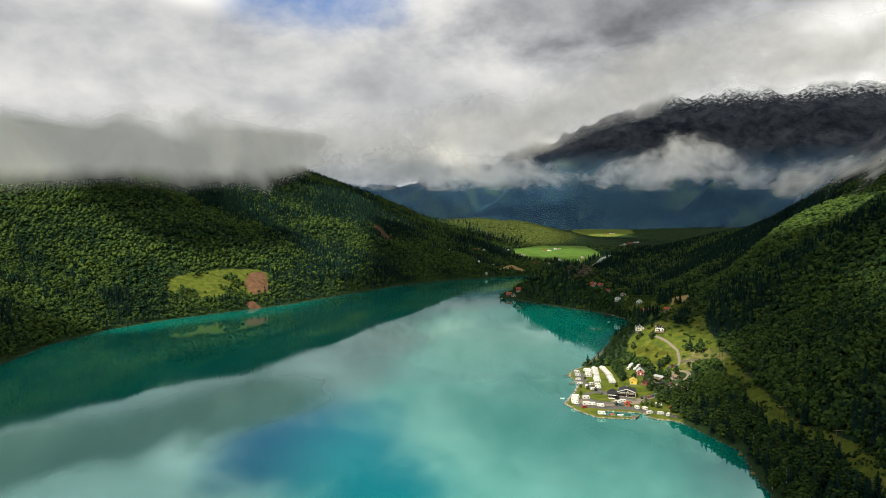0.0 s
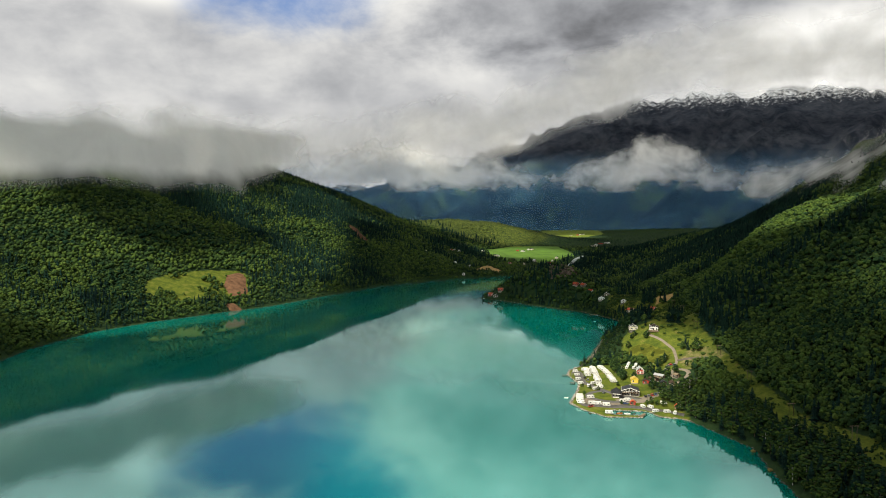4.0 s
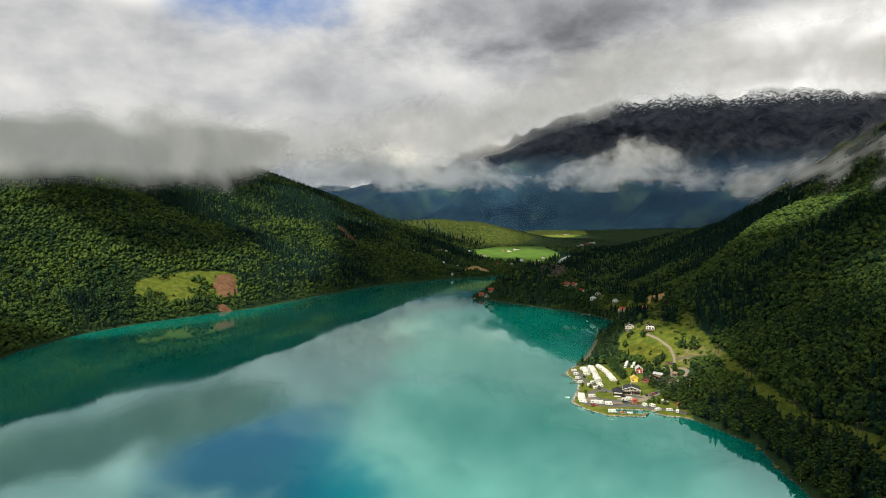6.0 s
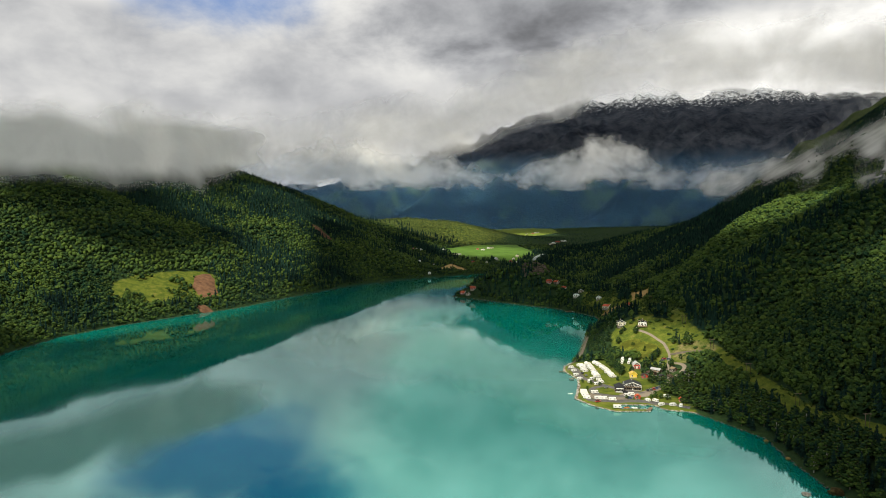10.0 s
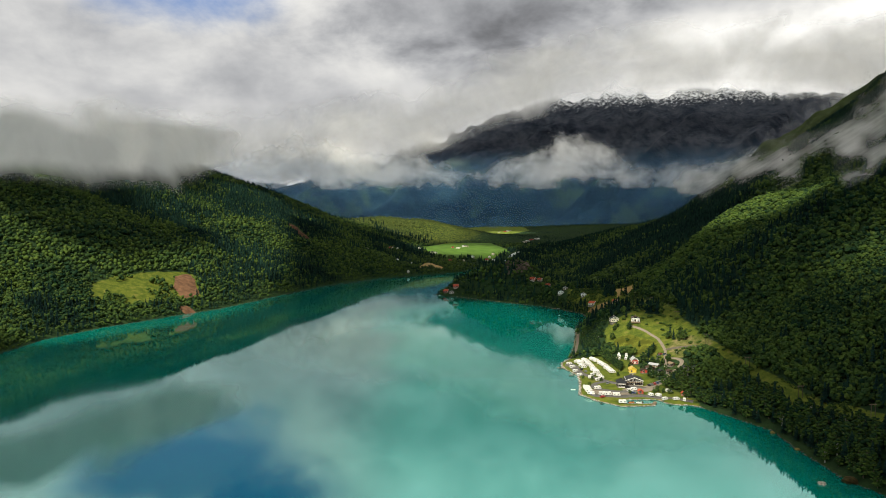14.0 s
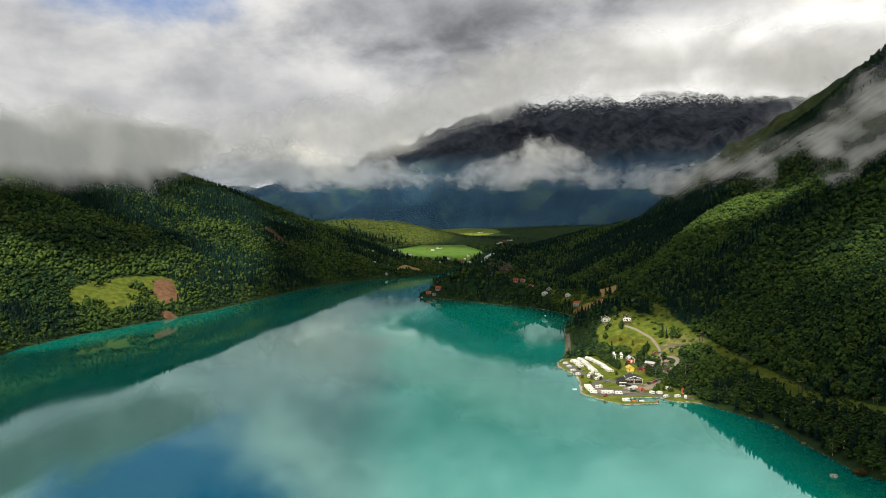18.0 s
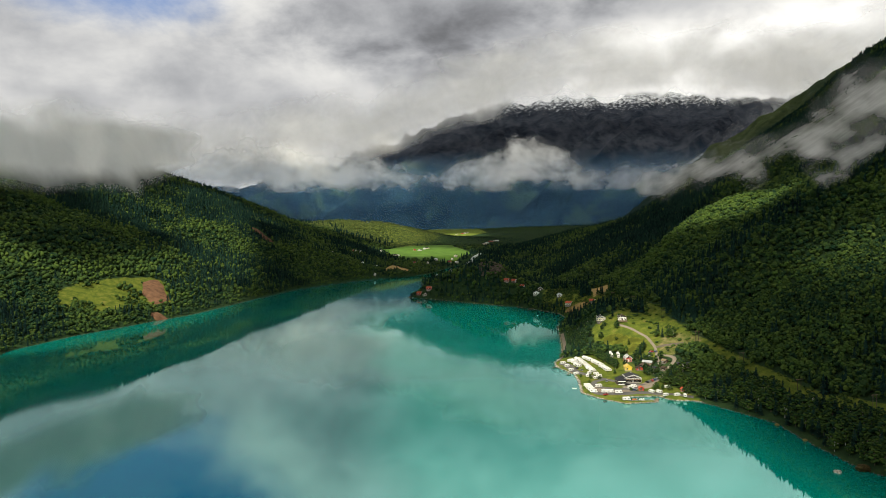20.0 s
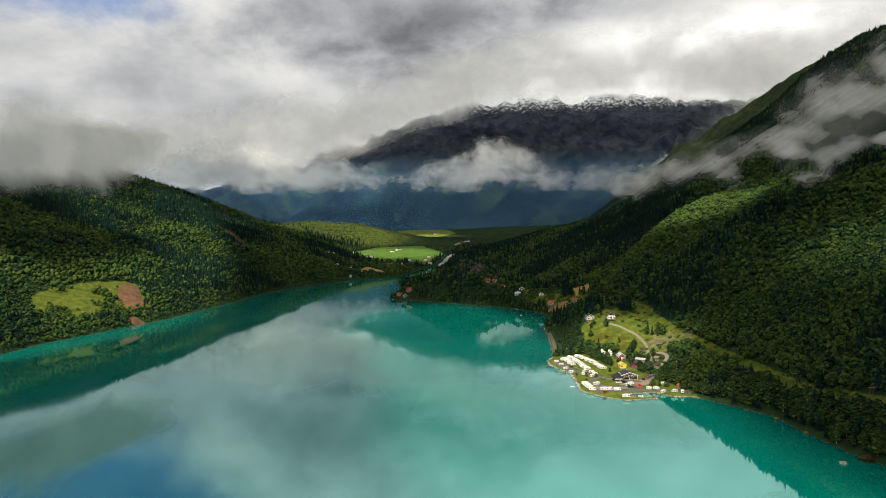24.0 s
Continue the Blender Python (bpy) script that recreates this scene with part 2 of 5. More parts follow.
def land(x, y):
    """Height of the ground, in metres above the lake."""
    x, y = np.asarray(x, float), np.asarray(y, float)
    shore = shore_distance(x, y)
    west = -side_distance(x, y, FOOT_WEST)
    east = side_distance(x, y, FOOT_EAST)
    floor = np.interp(y, VALLEY_Y, VALLEY_Z) * step(0, 60, shore)
    floor = floor + 64 * bump(x, y, 245, 2490, 230, 150) + 14 * bump(x, y, 20, 2420, 170, 180)
    floor = floor + 30 * bump(x, y, 1350, 3050, 520, 620)
    rough = fbm(x, y, 180, 4, 3)
    ridge = fbm(x, y, 420, 4, 11)
    grow_w, grow_e = step(10, 260, west), step(10, 300, east)
    hw = np.interp(west, WEST_U, WEST_H) * (1 + 0.10 * ridge * grow_w) + 14 * rough * grow_w
    he = np.interp(east, EAST_U, EAST_H) * (1 + 0.10 * ridge * grow_e) + 12 * rough * grow_e
    he = he * (1 - 0.13 * step(950, 1300, y)) * (1 - 0.38 * step(1300, 1900, y))
    he = he + 55 * bump(x, y, 1190, 1260, 150, 130) * grow_e
    # a spur of the east side stands out before a gully
    he = he + 30 * bump(x, y, 425, 835, 75, 70) - 46 * bump(x, y, 525, 945, 150, 46, -0.45)
    # the camp's knoll, the cape and the fields by the bay
    knoll = 25 * bump(x, y, 200, 690, 36, 58) + 4 * bump(x, y, 165, 570, 40, 40)
    cape = 54 * bump(x, y, 216, 1118, 56, 70, 0.5) + 14 * bump(x, y, 150, 1165, 40, 40) + 22 * bump(x, y, 272, 985, 50, 60) + 14 * bump(x, y, 280, 905, 30, 40)
    low = 1.6 * step(0, 7, shore) + np.maximum(knoll, cape) * step(0, 30, shore)
    z = low + np.maximum(np.maximum(hw, he), 0) * step(-2, 14, shore) + floor * step(150, 0, np.maximum(hw, he))
    z = 60 + (z - 60) * step(4900, 4000, np.hypot(x, y)) if np.max(y) > 4300 else z
    z = z + 1.2 * fbm(x, y, 25, 3, 21) * step(6, 60, shore)
    return np.where(shore < 0, np.maximum(-14, shore * 0.5) - 0.4, z + 0.25)


# ---------- mesh helpers ----------
def mesh_arrays(name, verts, faces, mat, smooth=False):
    """A mesh from an (n, 3) array of corners and an (m, k) array of faces."""
    me = bpy.data.meshes.new(name)
    verts, faces = np.asarray(verts, np.float32), np.asarray(faces, np.int32)
    m, k = faces.shape
    me.vertices.add(len(verts))
    me.vertices.foreach_set("co", verts.ravel())
    me.loops.add(m * k)
    me.loops.foreach_set("vertex_index", faces.ravel())
    me.polygons.add(m)
    me.polygons.foreach_set("loop_start", np.arange(0, m * k, k, dtype=np.int32))
    me.polygons.foreach_set("use_smooth", np.full(m, smooth))
    me.update(calc_edges=True)
    me.materials.append(mat)
    return me


def grid_faces(nu, nv):
    i, j = np.meshgrid(np.arange(nu - 1), np.arange(nv - 1), indexing="ij")
    a = (i * nv + j).ravel()
    return np.stack([a, a + nv, a + nv + 1, a + 1], 1)


def attribute(me, name, values):
    a = me.attributes.new(name, "FLOAT", "POINT")
    a.data.foreach_set("value", np.asarray(values, np.float32).ravel())


# ---------- ground ----------
def spaced(stops):
    """Grid lines: (from, to, spacing) one after another."""
    out = []
    for a, b, s in stops:
        out += list(np.arange(a, b - 1e-6, (b - a) / max(1, round((b - a) / s))))
    return np.array(out + [stops[-1][1]])


GX = spaced([(-4400, -2600, 300), (-2600, -700, 70), (-700, -420, 14), (-420, 86, 10), (86, 146, 2.2), (146, 260, 3.5), (260, 760, 9), (760, 1400, 25), (1400, 3200, 90), (3200, 7000, 400)])
GY = spaced([(-1500, 0, 75), (0, 290, 14), (290, 440, 4.0), (440, 496, 2.2), (496, 700, 3.5), (700, 1250, 7), (1250, 1800, 12), (1800, 2700, 20), (2700, 4300, 60), (4300, 5500, 200)])
GRID_X, GRID_Y = np.meshgrid(GX, GY, indexing="ij")
GRID_Z = land(GRID_X, GRID_Y)

CLEARING = [(-398, 1012), (-380, 1062), (-340, 1112), (-300, 1160), (-285, 1150), (-268, 1072), (-290, 1046), (-350, 975), (-384, 962)]
STRIP = [(300, 850), (268, 742), (230, 620), (221, 552), (209, 476), (201, 418), (202, 386), (203, 348), (197, 312), (200, 250)]
MEADOW = [(176, 600), (170, 640), (180, 668), (196, 668), (226, 655), (236, 610), (226, 560), (210, 545), (176, 560)]
GREEN_STRIP = [(206, 660), (222, 662), (300, 860), (290, 892), (274, 884)]
FARM_FIELD = [(232, 1830), (205, 1990), (216, 2150), (300, 2240), (462, 2262), (466, 2090), (448, 1965), (340, 1885)]
RIVER = [(392, 1878), (425, 1905), (452, 1940), (476, 1985)]
FAR_FIELD = [(540, 2700), (650, 3560), (940, 4050), (930, 3450), (800, 2940), (690, 2760)]
CAMP = [(86, 484), (100, 462), (160, 452), (172, 470), (182, 500), (200, 515), (196, 545), (182, 580), (150, 612), (118, 622), (98, 600), (98, 545)]
BAY_FIELDS = [(246, 880), (300, 866), (345, 920), (372, 1060), (330, 1100), (262, 1010), (246, 960)]
PATCHES = {
    "sand_field": [(122, 1640), (150, 1700), (174, 1755), (184, 1690), (196, 1640), (178, 1625), (160, 1650), (140, 1630)],
    "bay_stubble": [(318, 950), (335, 925), (322, 900), (288, 880), (300, 915)],
    "shore_stubble": [(254, 900), (262, 905), (280, 875), (264, 858), (252, 880)],
    "felled_patch": [(-312, 1118), (-297, 1150), (-285, 1130), (-272, 1075), (-290, 1046), (-305, 1070)],
    "landslip": [(-290, 1020), (-280, 1032), (-262, 1020), (-274, 1000)],
    "rock_outcrop": [(192, 1088), (212, 1078), (236, 1086), (240, 1108), (216, 1124), (198, 1112)],
    "high_scar": [(-176, 1680), (-150, 1668), (-112, 1590), (-140, 1602)],
}
GRAVEL = [(190, 548), (196, 586), (212, 598), (230, 588), (236, 558), (222, 538), (204, 535)]


def line_distance(x, y, line):
    return np.abs(side_distance(x, y, line))


def soft_inside(x, y, loop, edge):
    d = line_distance(x, y, loop + loop[:1])
    return step(-edge, edge, np.where(inside(x, y, loop), d, -d))


def meadow_at(x, y):
    m = np.maximum(soft_inside(x, y, MEADOW, 8), soft_inside(x, y, GREEN_STRIP, 6))
    m = np.maximum(m, 0.8 * step(9, 5, line_distance(x, y, STRIP)))
    m = np.maximum(m, soft_inside(x, y, CLEARING, 8) * 0.9)
    m = np.maximum(m, np.maximum(soft_inside(x, y, FARM_FIELD, 8), soft_inside(x, y, FAR_FIELD, 40)))
    m = np.maximum(m, soft_inside(x, y, BAY_FIELDS, 12) * 0.62)
    # Grass colour lightens the ground under the ridge's sun-tinted trees.
    m = np.maximum(m, 0.5 * step(0.25, 0.5, bump(x, y, 190, 2440, 300, 230)))
    return np.maximum(m, soft_inside(x, y, CAMP, 4) * (0.8 - 0.45 * step(150, 166, x)))


ground_mesh = mesh_arrays("ground", np.stack([GRID_X.ravel(), GRID_Y.ravel(), GRID_Z.ravel()], 1), grid_faces(len(GX), len(GY)), M_GROUND, True)
attribute(ground_mesh, "meadow", meadow_at(GRID_X, GRID_Y))
SHORE_D = shore_distance(GRID_X, GRID_Y)
attribute(ground_mesh, "gravel", np.maximum(soft_inside(GRID_X, GRID_Y, GRAVEL, 7) * 0.47, step(4, 0.5, SHORE_D) * 0.6 * (GRID_X > 0) * (GRID_Y < 1200) * (GRID_Y > 452)))
tagged(new("ground", ground_mesh), "steep wooded valley sides and grassy knolls round the lake", "ground", kind="structure")


def ground_z(x, y):
    """Height of the ground mesh; takes arrays."""
    x, y = np.asarray(x, float), np.asarray(y, float)
    i = np.clip(np.searchsorted(GX, x) - 1, 0, len(GX) - 2)
    j = np.clip(np.searchsorted(GY, y) - 1, 0, len(GY) - 2)
    u = (x - GX[i]) / (GX[i + 1] - GX[i])
    v = (y - GY[j]) / (GY[j + 1] - GY[j])
    return (GRID_Z[i, j] * (1 - u) * (1 - v) + GRID_Z[i + 1, j] * u * (1 - v) + GRID_Z[i, j + 1] * (1 - u) * v + GRID_Z[i + 1, j + 1] * u * v)


def gz(x, y):
    return float(ground_z(np.array([x]), np.array([y]))[0])


WX, WY = np.meshgrid(np.linspace(-620, 420, 53), np.linspace(-1500, 1900, 171), indexing="ij")
water_mesh = mesh_arrays("water", np.stack([WX.ravel(), WY.ravel(), 0 * WX.ravel()], 1), grid_faces(53, 171), M_WATER)
tagged(new("water", water_mesh), "still turquoise glacial lake mirroring clouds and slopes", "lake", kind="structure")


# ---------- far mountains ----------
def rock_build(N, sh, out):
    p = where(N)
    sep = N.t.nodes.new("ShaderNodeSeparateXYZ")
    N.put(sep.inputs[0], p)
    nz = N.t.nodes.new("ShaderNodeSeparateXYZ")
    N.put(nz.inputs[0], N.t.nodes.new("ShaderNodeNewGeometry").outputs["Normal"])
    q = N.scaled(p, (1.0, 0.8, 1.1))
    big, mid, small = N.noise(q, 0.0038, 5), N.noise(q, 0.013, 6, 0.68), N.noise(q, 0.045, 5, 0.72)
    z = N.math("ADD", sep.outputs[2], N.math("MULTIPLY", N.math("SUBTRACT", mid, 0.5), 240))
    # Blue of the distant air is put into the colour of the wood.
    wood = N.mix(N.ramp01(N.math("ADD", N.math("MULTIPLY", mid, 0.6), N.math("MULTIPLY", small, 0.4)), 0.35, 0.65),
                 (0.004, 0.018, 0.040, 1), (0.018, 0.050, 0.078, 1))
    lawn = N.mix(small, (0.050, 0.100, 0.040, 1), (0.110, 0.170, 0.060, 1))
    wood = N.mix(N.math("MULTIPLY", N.ramp01(N.math("ADD", N.math("MULTIPLY", big, 0.6), N.math("MULTIPLY", mid, 0.4)), 0.50, 0.62), 0.35), wood, lawn)
    # The rock carries the same bluish haze tint in its colour.
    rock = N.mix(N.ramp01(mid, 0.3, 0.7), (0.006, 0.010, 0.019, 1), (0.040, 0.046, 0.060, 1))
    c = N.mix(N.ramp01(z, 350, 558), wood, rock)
    snow = N.math("MULTIPLY", N.ramp01(N.math("ADD", sep.outputs[2], N.math("MULTIPLY", N.math("SUBTRACT", small, 0.5), 415)), 840, 985),
                  N.ramp01(N.math("ADD", nz.outputs[2], N.math("MULTIPLY", N.math("SUBTRACT", small, 0.5), 0.9)), 0.35, 0.60))
    c = N.mix(snow, c, (0.74, 0.77, 0.82, 1))
    N.put(sh.inputs["Base Color"], c)
    sh.inputs["Roughness"].default_value = 0.9
    sh.inputs["Specular IOR Level"].default_value = 0.1
    bumped(N, sh, N.math("ADD", mid, N.math("MULTIPLY", small, 0.35)), 0.8, 30)


M_ROCK = material("far_mountain_hazed_rock", rock_build)


def fell_build(N, sh, out):
    p = where(N)
    big, mid, small = N.noise(p, 0.004, 5), N.noise(p, 0.016, 5, 0.65), N.noise(p, 0.06, 4, 0.7)
    v = N.math("ADD", N.math("MULTIPLY", mid, 0.55), N.math("MULTIPLY", small, 0.45))
    c = N.mix(N.ramp01(v, 0.3, 0.7), (0.022, 0.036, 0.014, 1), (0.066, 0.086, 0.032, 1))
    c = N.mix(N.math("MULTIPLY", N.ramp01(big, 0.50, 0.62), 0.7), c, (0.016, 0.032, 0.020, 1))
    h = N.t.nodes.new("ShaderNodeSeparateXYZ")
    N.put(h.inputs[0], p)
    c = N.mix(N.ramp01(N.math("ADD", h.outputs[2], N.math("MULTIPLY", N.math("SUBTRACT", mid, 0.5), 300)), 430, 300), c, (0.010, 0.024, 0.018, 1))
    c = N.mix(N.math("MULTIPLY", N.ramp01(small, 0.60, 0.70), 0.5), c, (0.10, 0.10, 0.085, 1))
    N.put(sh.inputs["Base Color"], c)
    sh.inputs["Roughness"].default_value = 0.9
    sh.inputs["Specular IOR Level"].default_value = 0.05
    bumped(N, sh, mid, 0.7, 18)


M_FELL = material("grassy_fell", fell_build)


def mountain(name, az0, az1, r0, r1, crest_az, crest_z, rugged, label, seed, foot=70.0, shape=1.0, mat=M_ROCK):
    """A range seen across the valley, laid out round the lake: from its foot at r0 up to its crest at r1."""
    na, nr = int((az1 - az0) * 8), 120
    A, R = np.meshgrid(np.linspace(az0, az1, na), np.linspace(0, 1.15, nr), indexing="ij")
    rr = r0 + (r1 - r0) * R
    X, Y = rr * np.sin(np.radians(A)) - 80, rr * np.cos(np.radians(A))
    top = np.interp(A, crest_az, crest_z)
    k = np.clip(R, 0, 1) ** shape
    ribs = fbm(A * 95 + R * 60, R * 170, 260, 5, seed)
    # long spurs run slantwise down to the valley, steep gullies cut the upper face
    slant = A - 11 * R + 1.2 * fbm(A, R * 20, 6, 3, seed + 5)
    spurs = (1 - 2 * np.abs(fbm(slant, R * 3, 5.5, 2, seed + 3))) * step(0.0, 0.25, R) * step(0.95, 0.45, R)
    gullies = np.abs(fbm(A + 1.6 * R + 0.5 * fbm(A, R * 14, 2.5, 3, seed + 7), R * 2.5, 2.2, 4, seed + 6)) * step(0.35, 0.7, R)
    Z = foot + (top - foot) * k + rugged * (0.6 * ribs * np.minimum(1, R * 3) * (0.4 + 0.6 * k) + 1.5 * spurs - 1.0 * gullies)
    Z = Z - np.maximum(R - 1, 0) * 900 + (r1 / 170) * fbm(X, Y, r1 / 45, 4, seed + 9) * k
    me = mesh_arrays(name, np.stack([X.ravel(), Y.ravel(), Z.ravel()], 1), grid_faces(na, nr)[:, ::-1], mat, True)
    return tagged(new(name, me), label, "mountain", kind="structure")


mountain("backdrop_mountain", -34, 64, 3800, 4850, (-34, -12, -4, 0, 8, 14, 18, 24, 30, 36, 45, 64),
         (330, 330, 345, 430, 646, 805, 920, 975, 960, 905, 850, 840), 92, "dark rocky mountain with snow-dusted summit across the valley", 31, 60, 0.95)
mountain("backdrop_ridge", 26, 66, 2700, 3250, (26, 30, 34, 40, 46, 52, 66), (70, 230, 430, 640, 830, 950, 1000), 26,
         "grassy mountain shoulder rising behind the wooded slope", 57, 40, 0.8, M_FELL)


# ---------- woods ----------
YARDS = [(249, 987), (257, 991), (267, 944), (266, 909), (229, 1060), (240, 1058), (246, 1037), (111, 1163), (126, 1158), (118, 1150), (350, 998), (282, 871), (300, 1040),
         (197, 2078), (221, 1972), (234, 1783), (272, 1794), (314, 1872), (88, 1866), (111, 1906), (85, 1668), (103, 1644), (123, 1700), (15, 1676), (97, 1556),
         (362, 1909), (386, 1930), (584, 2272), (600, 2300), (629, 2348), (656, 2370)]


def wood_density(x, y):
    """1 where trees stand, 0 where the ground is open."""
    shore = shore_distance(x, y)
    d = step(0.8, 3.0, shore)
    open_ground = np.maximum(soft_inside(x, y, MEADOW, 3), soft_inside(x, y, GREEN_STRIP, 4))
    open_ground = np.maximum(open_ground, step(9, 5, line_distance(x, y, STRIP) + 3 * value_noise(x / 9, y / 9, 5)))
    open_ground = np.maximum(open_ground, soft_inside(x, y, CLEARING, 5) * (fbm(x, y, 34, 2, 83) < 0.42))
    for name, loop in PATCHES.items():
        sparse = (fbm(x, y, 9, 2, 29) < 0.1) if name == "rock_outcrop" else 1
        open_ground = np.maximum(open_ground, soft_inside(x, y, loop, 2) * sparse)
    open_ground = np.maximum(open_ground, np.maximum(soft_inside(x, y, FARM_FIELD, 5), soft_inside(x, y, FAR_FIELD, 10)))
    open_ground = np.maximum(open_ground, soft_inside(x, y, CAMP, 2))
    open_ground = np.maximum(open_ground, soft_inside(x, y, BAY_FIELDS, 8) * (fbm(x, y, 40, 2, 77) < -0.05))
    open_ground = np.maximum(open_ground, step(20, 12, line_distance(x, y, RIVER)))
    for hx, hy in YARDS:
        d = d * step(6, 11, np.hypot(x - hx, (y - hy + 5) * 0.7))
    single = ((x > 150) & (x < 206) & (y > 290) & (y < 462)) & (shore < 34) | ((x < 186) & (y > 628) & (y < 745) & (shore < 42) & (x > 120))
    return d * (1 - open_ground) * ~single


EYES = [(0.0, 0.0, 134.0), (-90.0, 15.0, 132.0), (-165.0, 33.0, 131.0)]


def in_sight(x, y):
    """True for trees that no ridge hides from the lake's upper air."""
    top = ground_z(x, y) + 15
    seen = np.zeros(len(x), bool)
    for ex, ey, ez in EYES:
        clear = np.ones(len(x), bool)
        for k in np.linspace(0.25, 0.985, 44):
            m = np.nonzero(clear & ~seen)[0]
            line = ez + (top[m] - ez) * k
            clear[m] = ground_z(ex + (x[m] - ex) * k, ey + (y[m] - ey) * k) < line + 1
        seen |= clear
    return seen


def scatter(rng, r0, r1, spacing):
    """Places of trees at a distance of r0 to r1 from the middle of the flight, where it can see them."""
    cx, cy = -80.0, 15.0
    n = int(2 * r1 / spacing)
    i, j = np.meshgrid(np.arange(n), np.arange(n), indexing="ij")
    x = cx - r1 + (i.ravel() + rng.uniform(-0.15, 1.15, n * n)) * spacing
    y = cy - r1 + (j.ravel() + rng.uniform(-0.15, 1.15, n * n)) * spacing
    r, az = np.hypot(x - cx, y - cy), np.degrees(np.arctan2(x - cx, y - cy))
    ok = (r >= r0) & (r < r1) & (az > -34) & (az < 51.5) & (y > 60)
    x, y = x[ok], y[ok]
    keep = wood_density(x, y) > rng.uniform(0.15, 0.85, len(x))
    x, y = x[keep], y[keep]
    keep = in_sight(x, y)
    return x[keep], y[keep]


ICO = bmesh.new()
bmesh.ops.create_icosphere(ICO, subdivisions=1, radius=1)
ICO_V = np.array([v.co[:] for v in ICO.verts])
ICO_F = np.array([[v.index for v in f.verts] for f in ICO.faces])
ICO.free()


def leafy_crown(rng, clumps, wide=1.0):
    """A broad crown, one unit high, of rounded uneven clumps heaped round a leaning middle."""
    V, F = [], []
    for k in range(clumps):
        t = (k + 0.5) / clumps
        h = 0.26 + 0.58 * t if clumps > 1 else 0.50
        a = k * 2.399963 + rng.uniform(-0.5, 0.5)
        rad = 0.30 * math.sin(math.pi * min(1, 0.25 + 0.72 * t)) ** 0.8 * rng.uniform(0.6, 1.0) * (0.0 if clumps == 1 else 1.0)
        s = rng.uniform(0.7, 1.25) * (0.40 if clumps == 1 else 0.50 / clumps ** 0.46) * (1.0 - 0.25 * t)
        q = ICO_V * rng.uniform(0.62 if clumps > 1 else 0.5, 1.30 if clumps > 1 else 1.45, (len(ICO_V), 1)) * s * np.array([1, 1, 1.1])
        turn = np.linalg.qr(rng.normal(size=(3, 3)))[0]
        q = q @ (turn * np.sign(np.linalg.det(turn)))
        V.append((q + (rad * math.cos(a), rad * math.sin(a), h)) * (wide, wide, 1.0))
        F.append(ICO_F + len(ICO_V) * k)
    return np.concatenate(V), np.concatenate(F)


def needle_crown(rng, tiers, points):
    """A spruce, one unit high: ragged skirts of branches, narrowing to the tip."""
    V, F = [], []
    off = 0
    for k in range(tiers):
        t = k / tiers
        base, top = 0.06 + 0.86 * t, min(1.0, 0.06 + 0.86 * t + 1.35 / tiers * (0.9 if tiers > 1 else 0.7))
        rad = 0.20 * (1 - t) ** 0.85 + 0.02
        n = 2 * points
        a = np.arange(n) / n * 2 * math.pi + rng.uniform(0, 6)
        r = rad * np.where(np.arange(n) % 2, 0.52, 1.0) * rng.uniform(0.75, 1.2, n)
        z = base + np.where(np.arange(n) % 2, 0.05, 0.0) + rng.uniform(-0.02, 0.02, n)
        V.append(np.concatenate([np.stack([r * np.cos(a), r * np.sin(a), z], 1), [[0, 0, top]]]))
        F.append(np.array([(i, (i + 1) % n, n) for i in range(n)]) + off)
        off += n + 1
    return np.concatenate(V), np.concatenate(F)


def plant(rng, templates, x, y, high):
    """One mesh of many trees."""
    V, F = [], []
    off = 0
    pick = rng.integers(0, len(templates), len(x))
    z = ground_z(x, y) - 0.3
    for k, (tv, tf) in enumerate(templates):
        m = pick == k
        n = int(m.sum())
        if not n:
            continue
        a, s = rng.uniform(0, 6.283, n), high[m]
        w = s * rng.uniform(0.85, 1.2, n)
        c, si = np.cos(a)[:, None], np.sin(a)[:, None]
        vx = (tv[:, 0] * c - tv[:, 1] * si) * w[:, None] + x[m][:, None]
        vy = (tv[:, 0] * si + tv[:, 1] * c) * w[:, None] + y[m][:, None]
        vz = tv[:, 2] * s[:, None] + z[m][:, None]
        V.append(np.stack([vx, vy, vz], 2).reshape(-1, 3))
        F.append((tf[None] + (np.arange(n) * len(tv))[:, None, None]).reshape(-1, 3) + off)
        off += n * len(tv)
    return np.concatenate(V), np.concatenate(F)


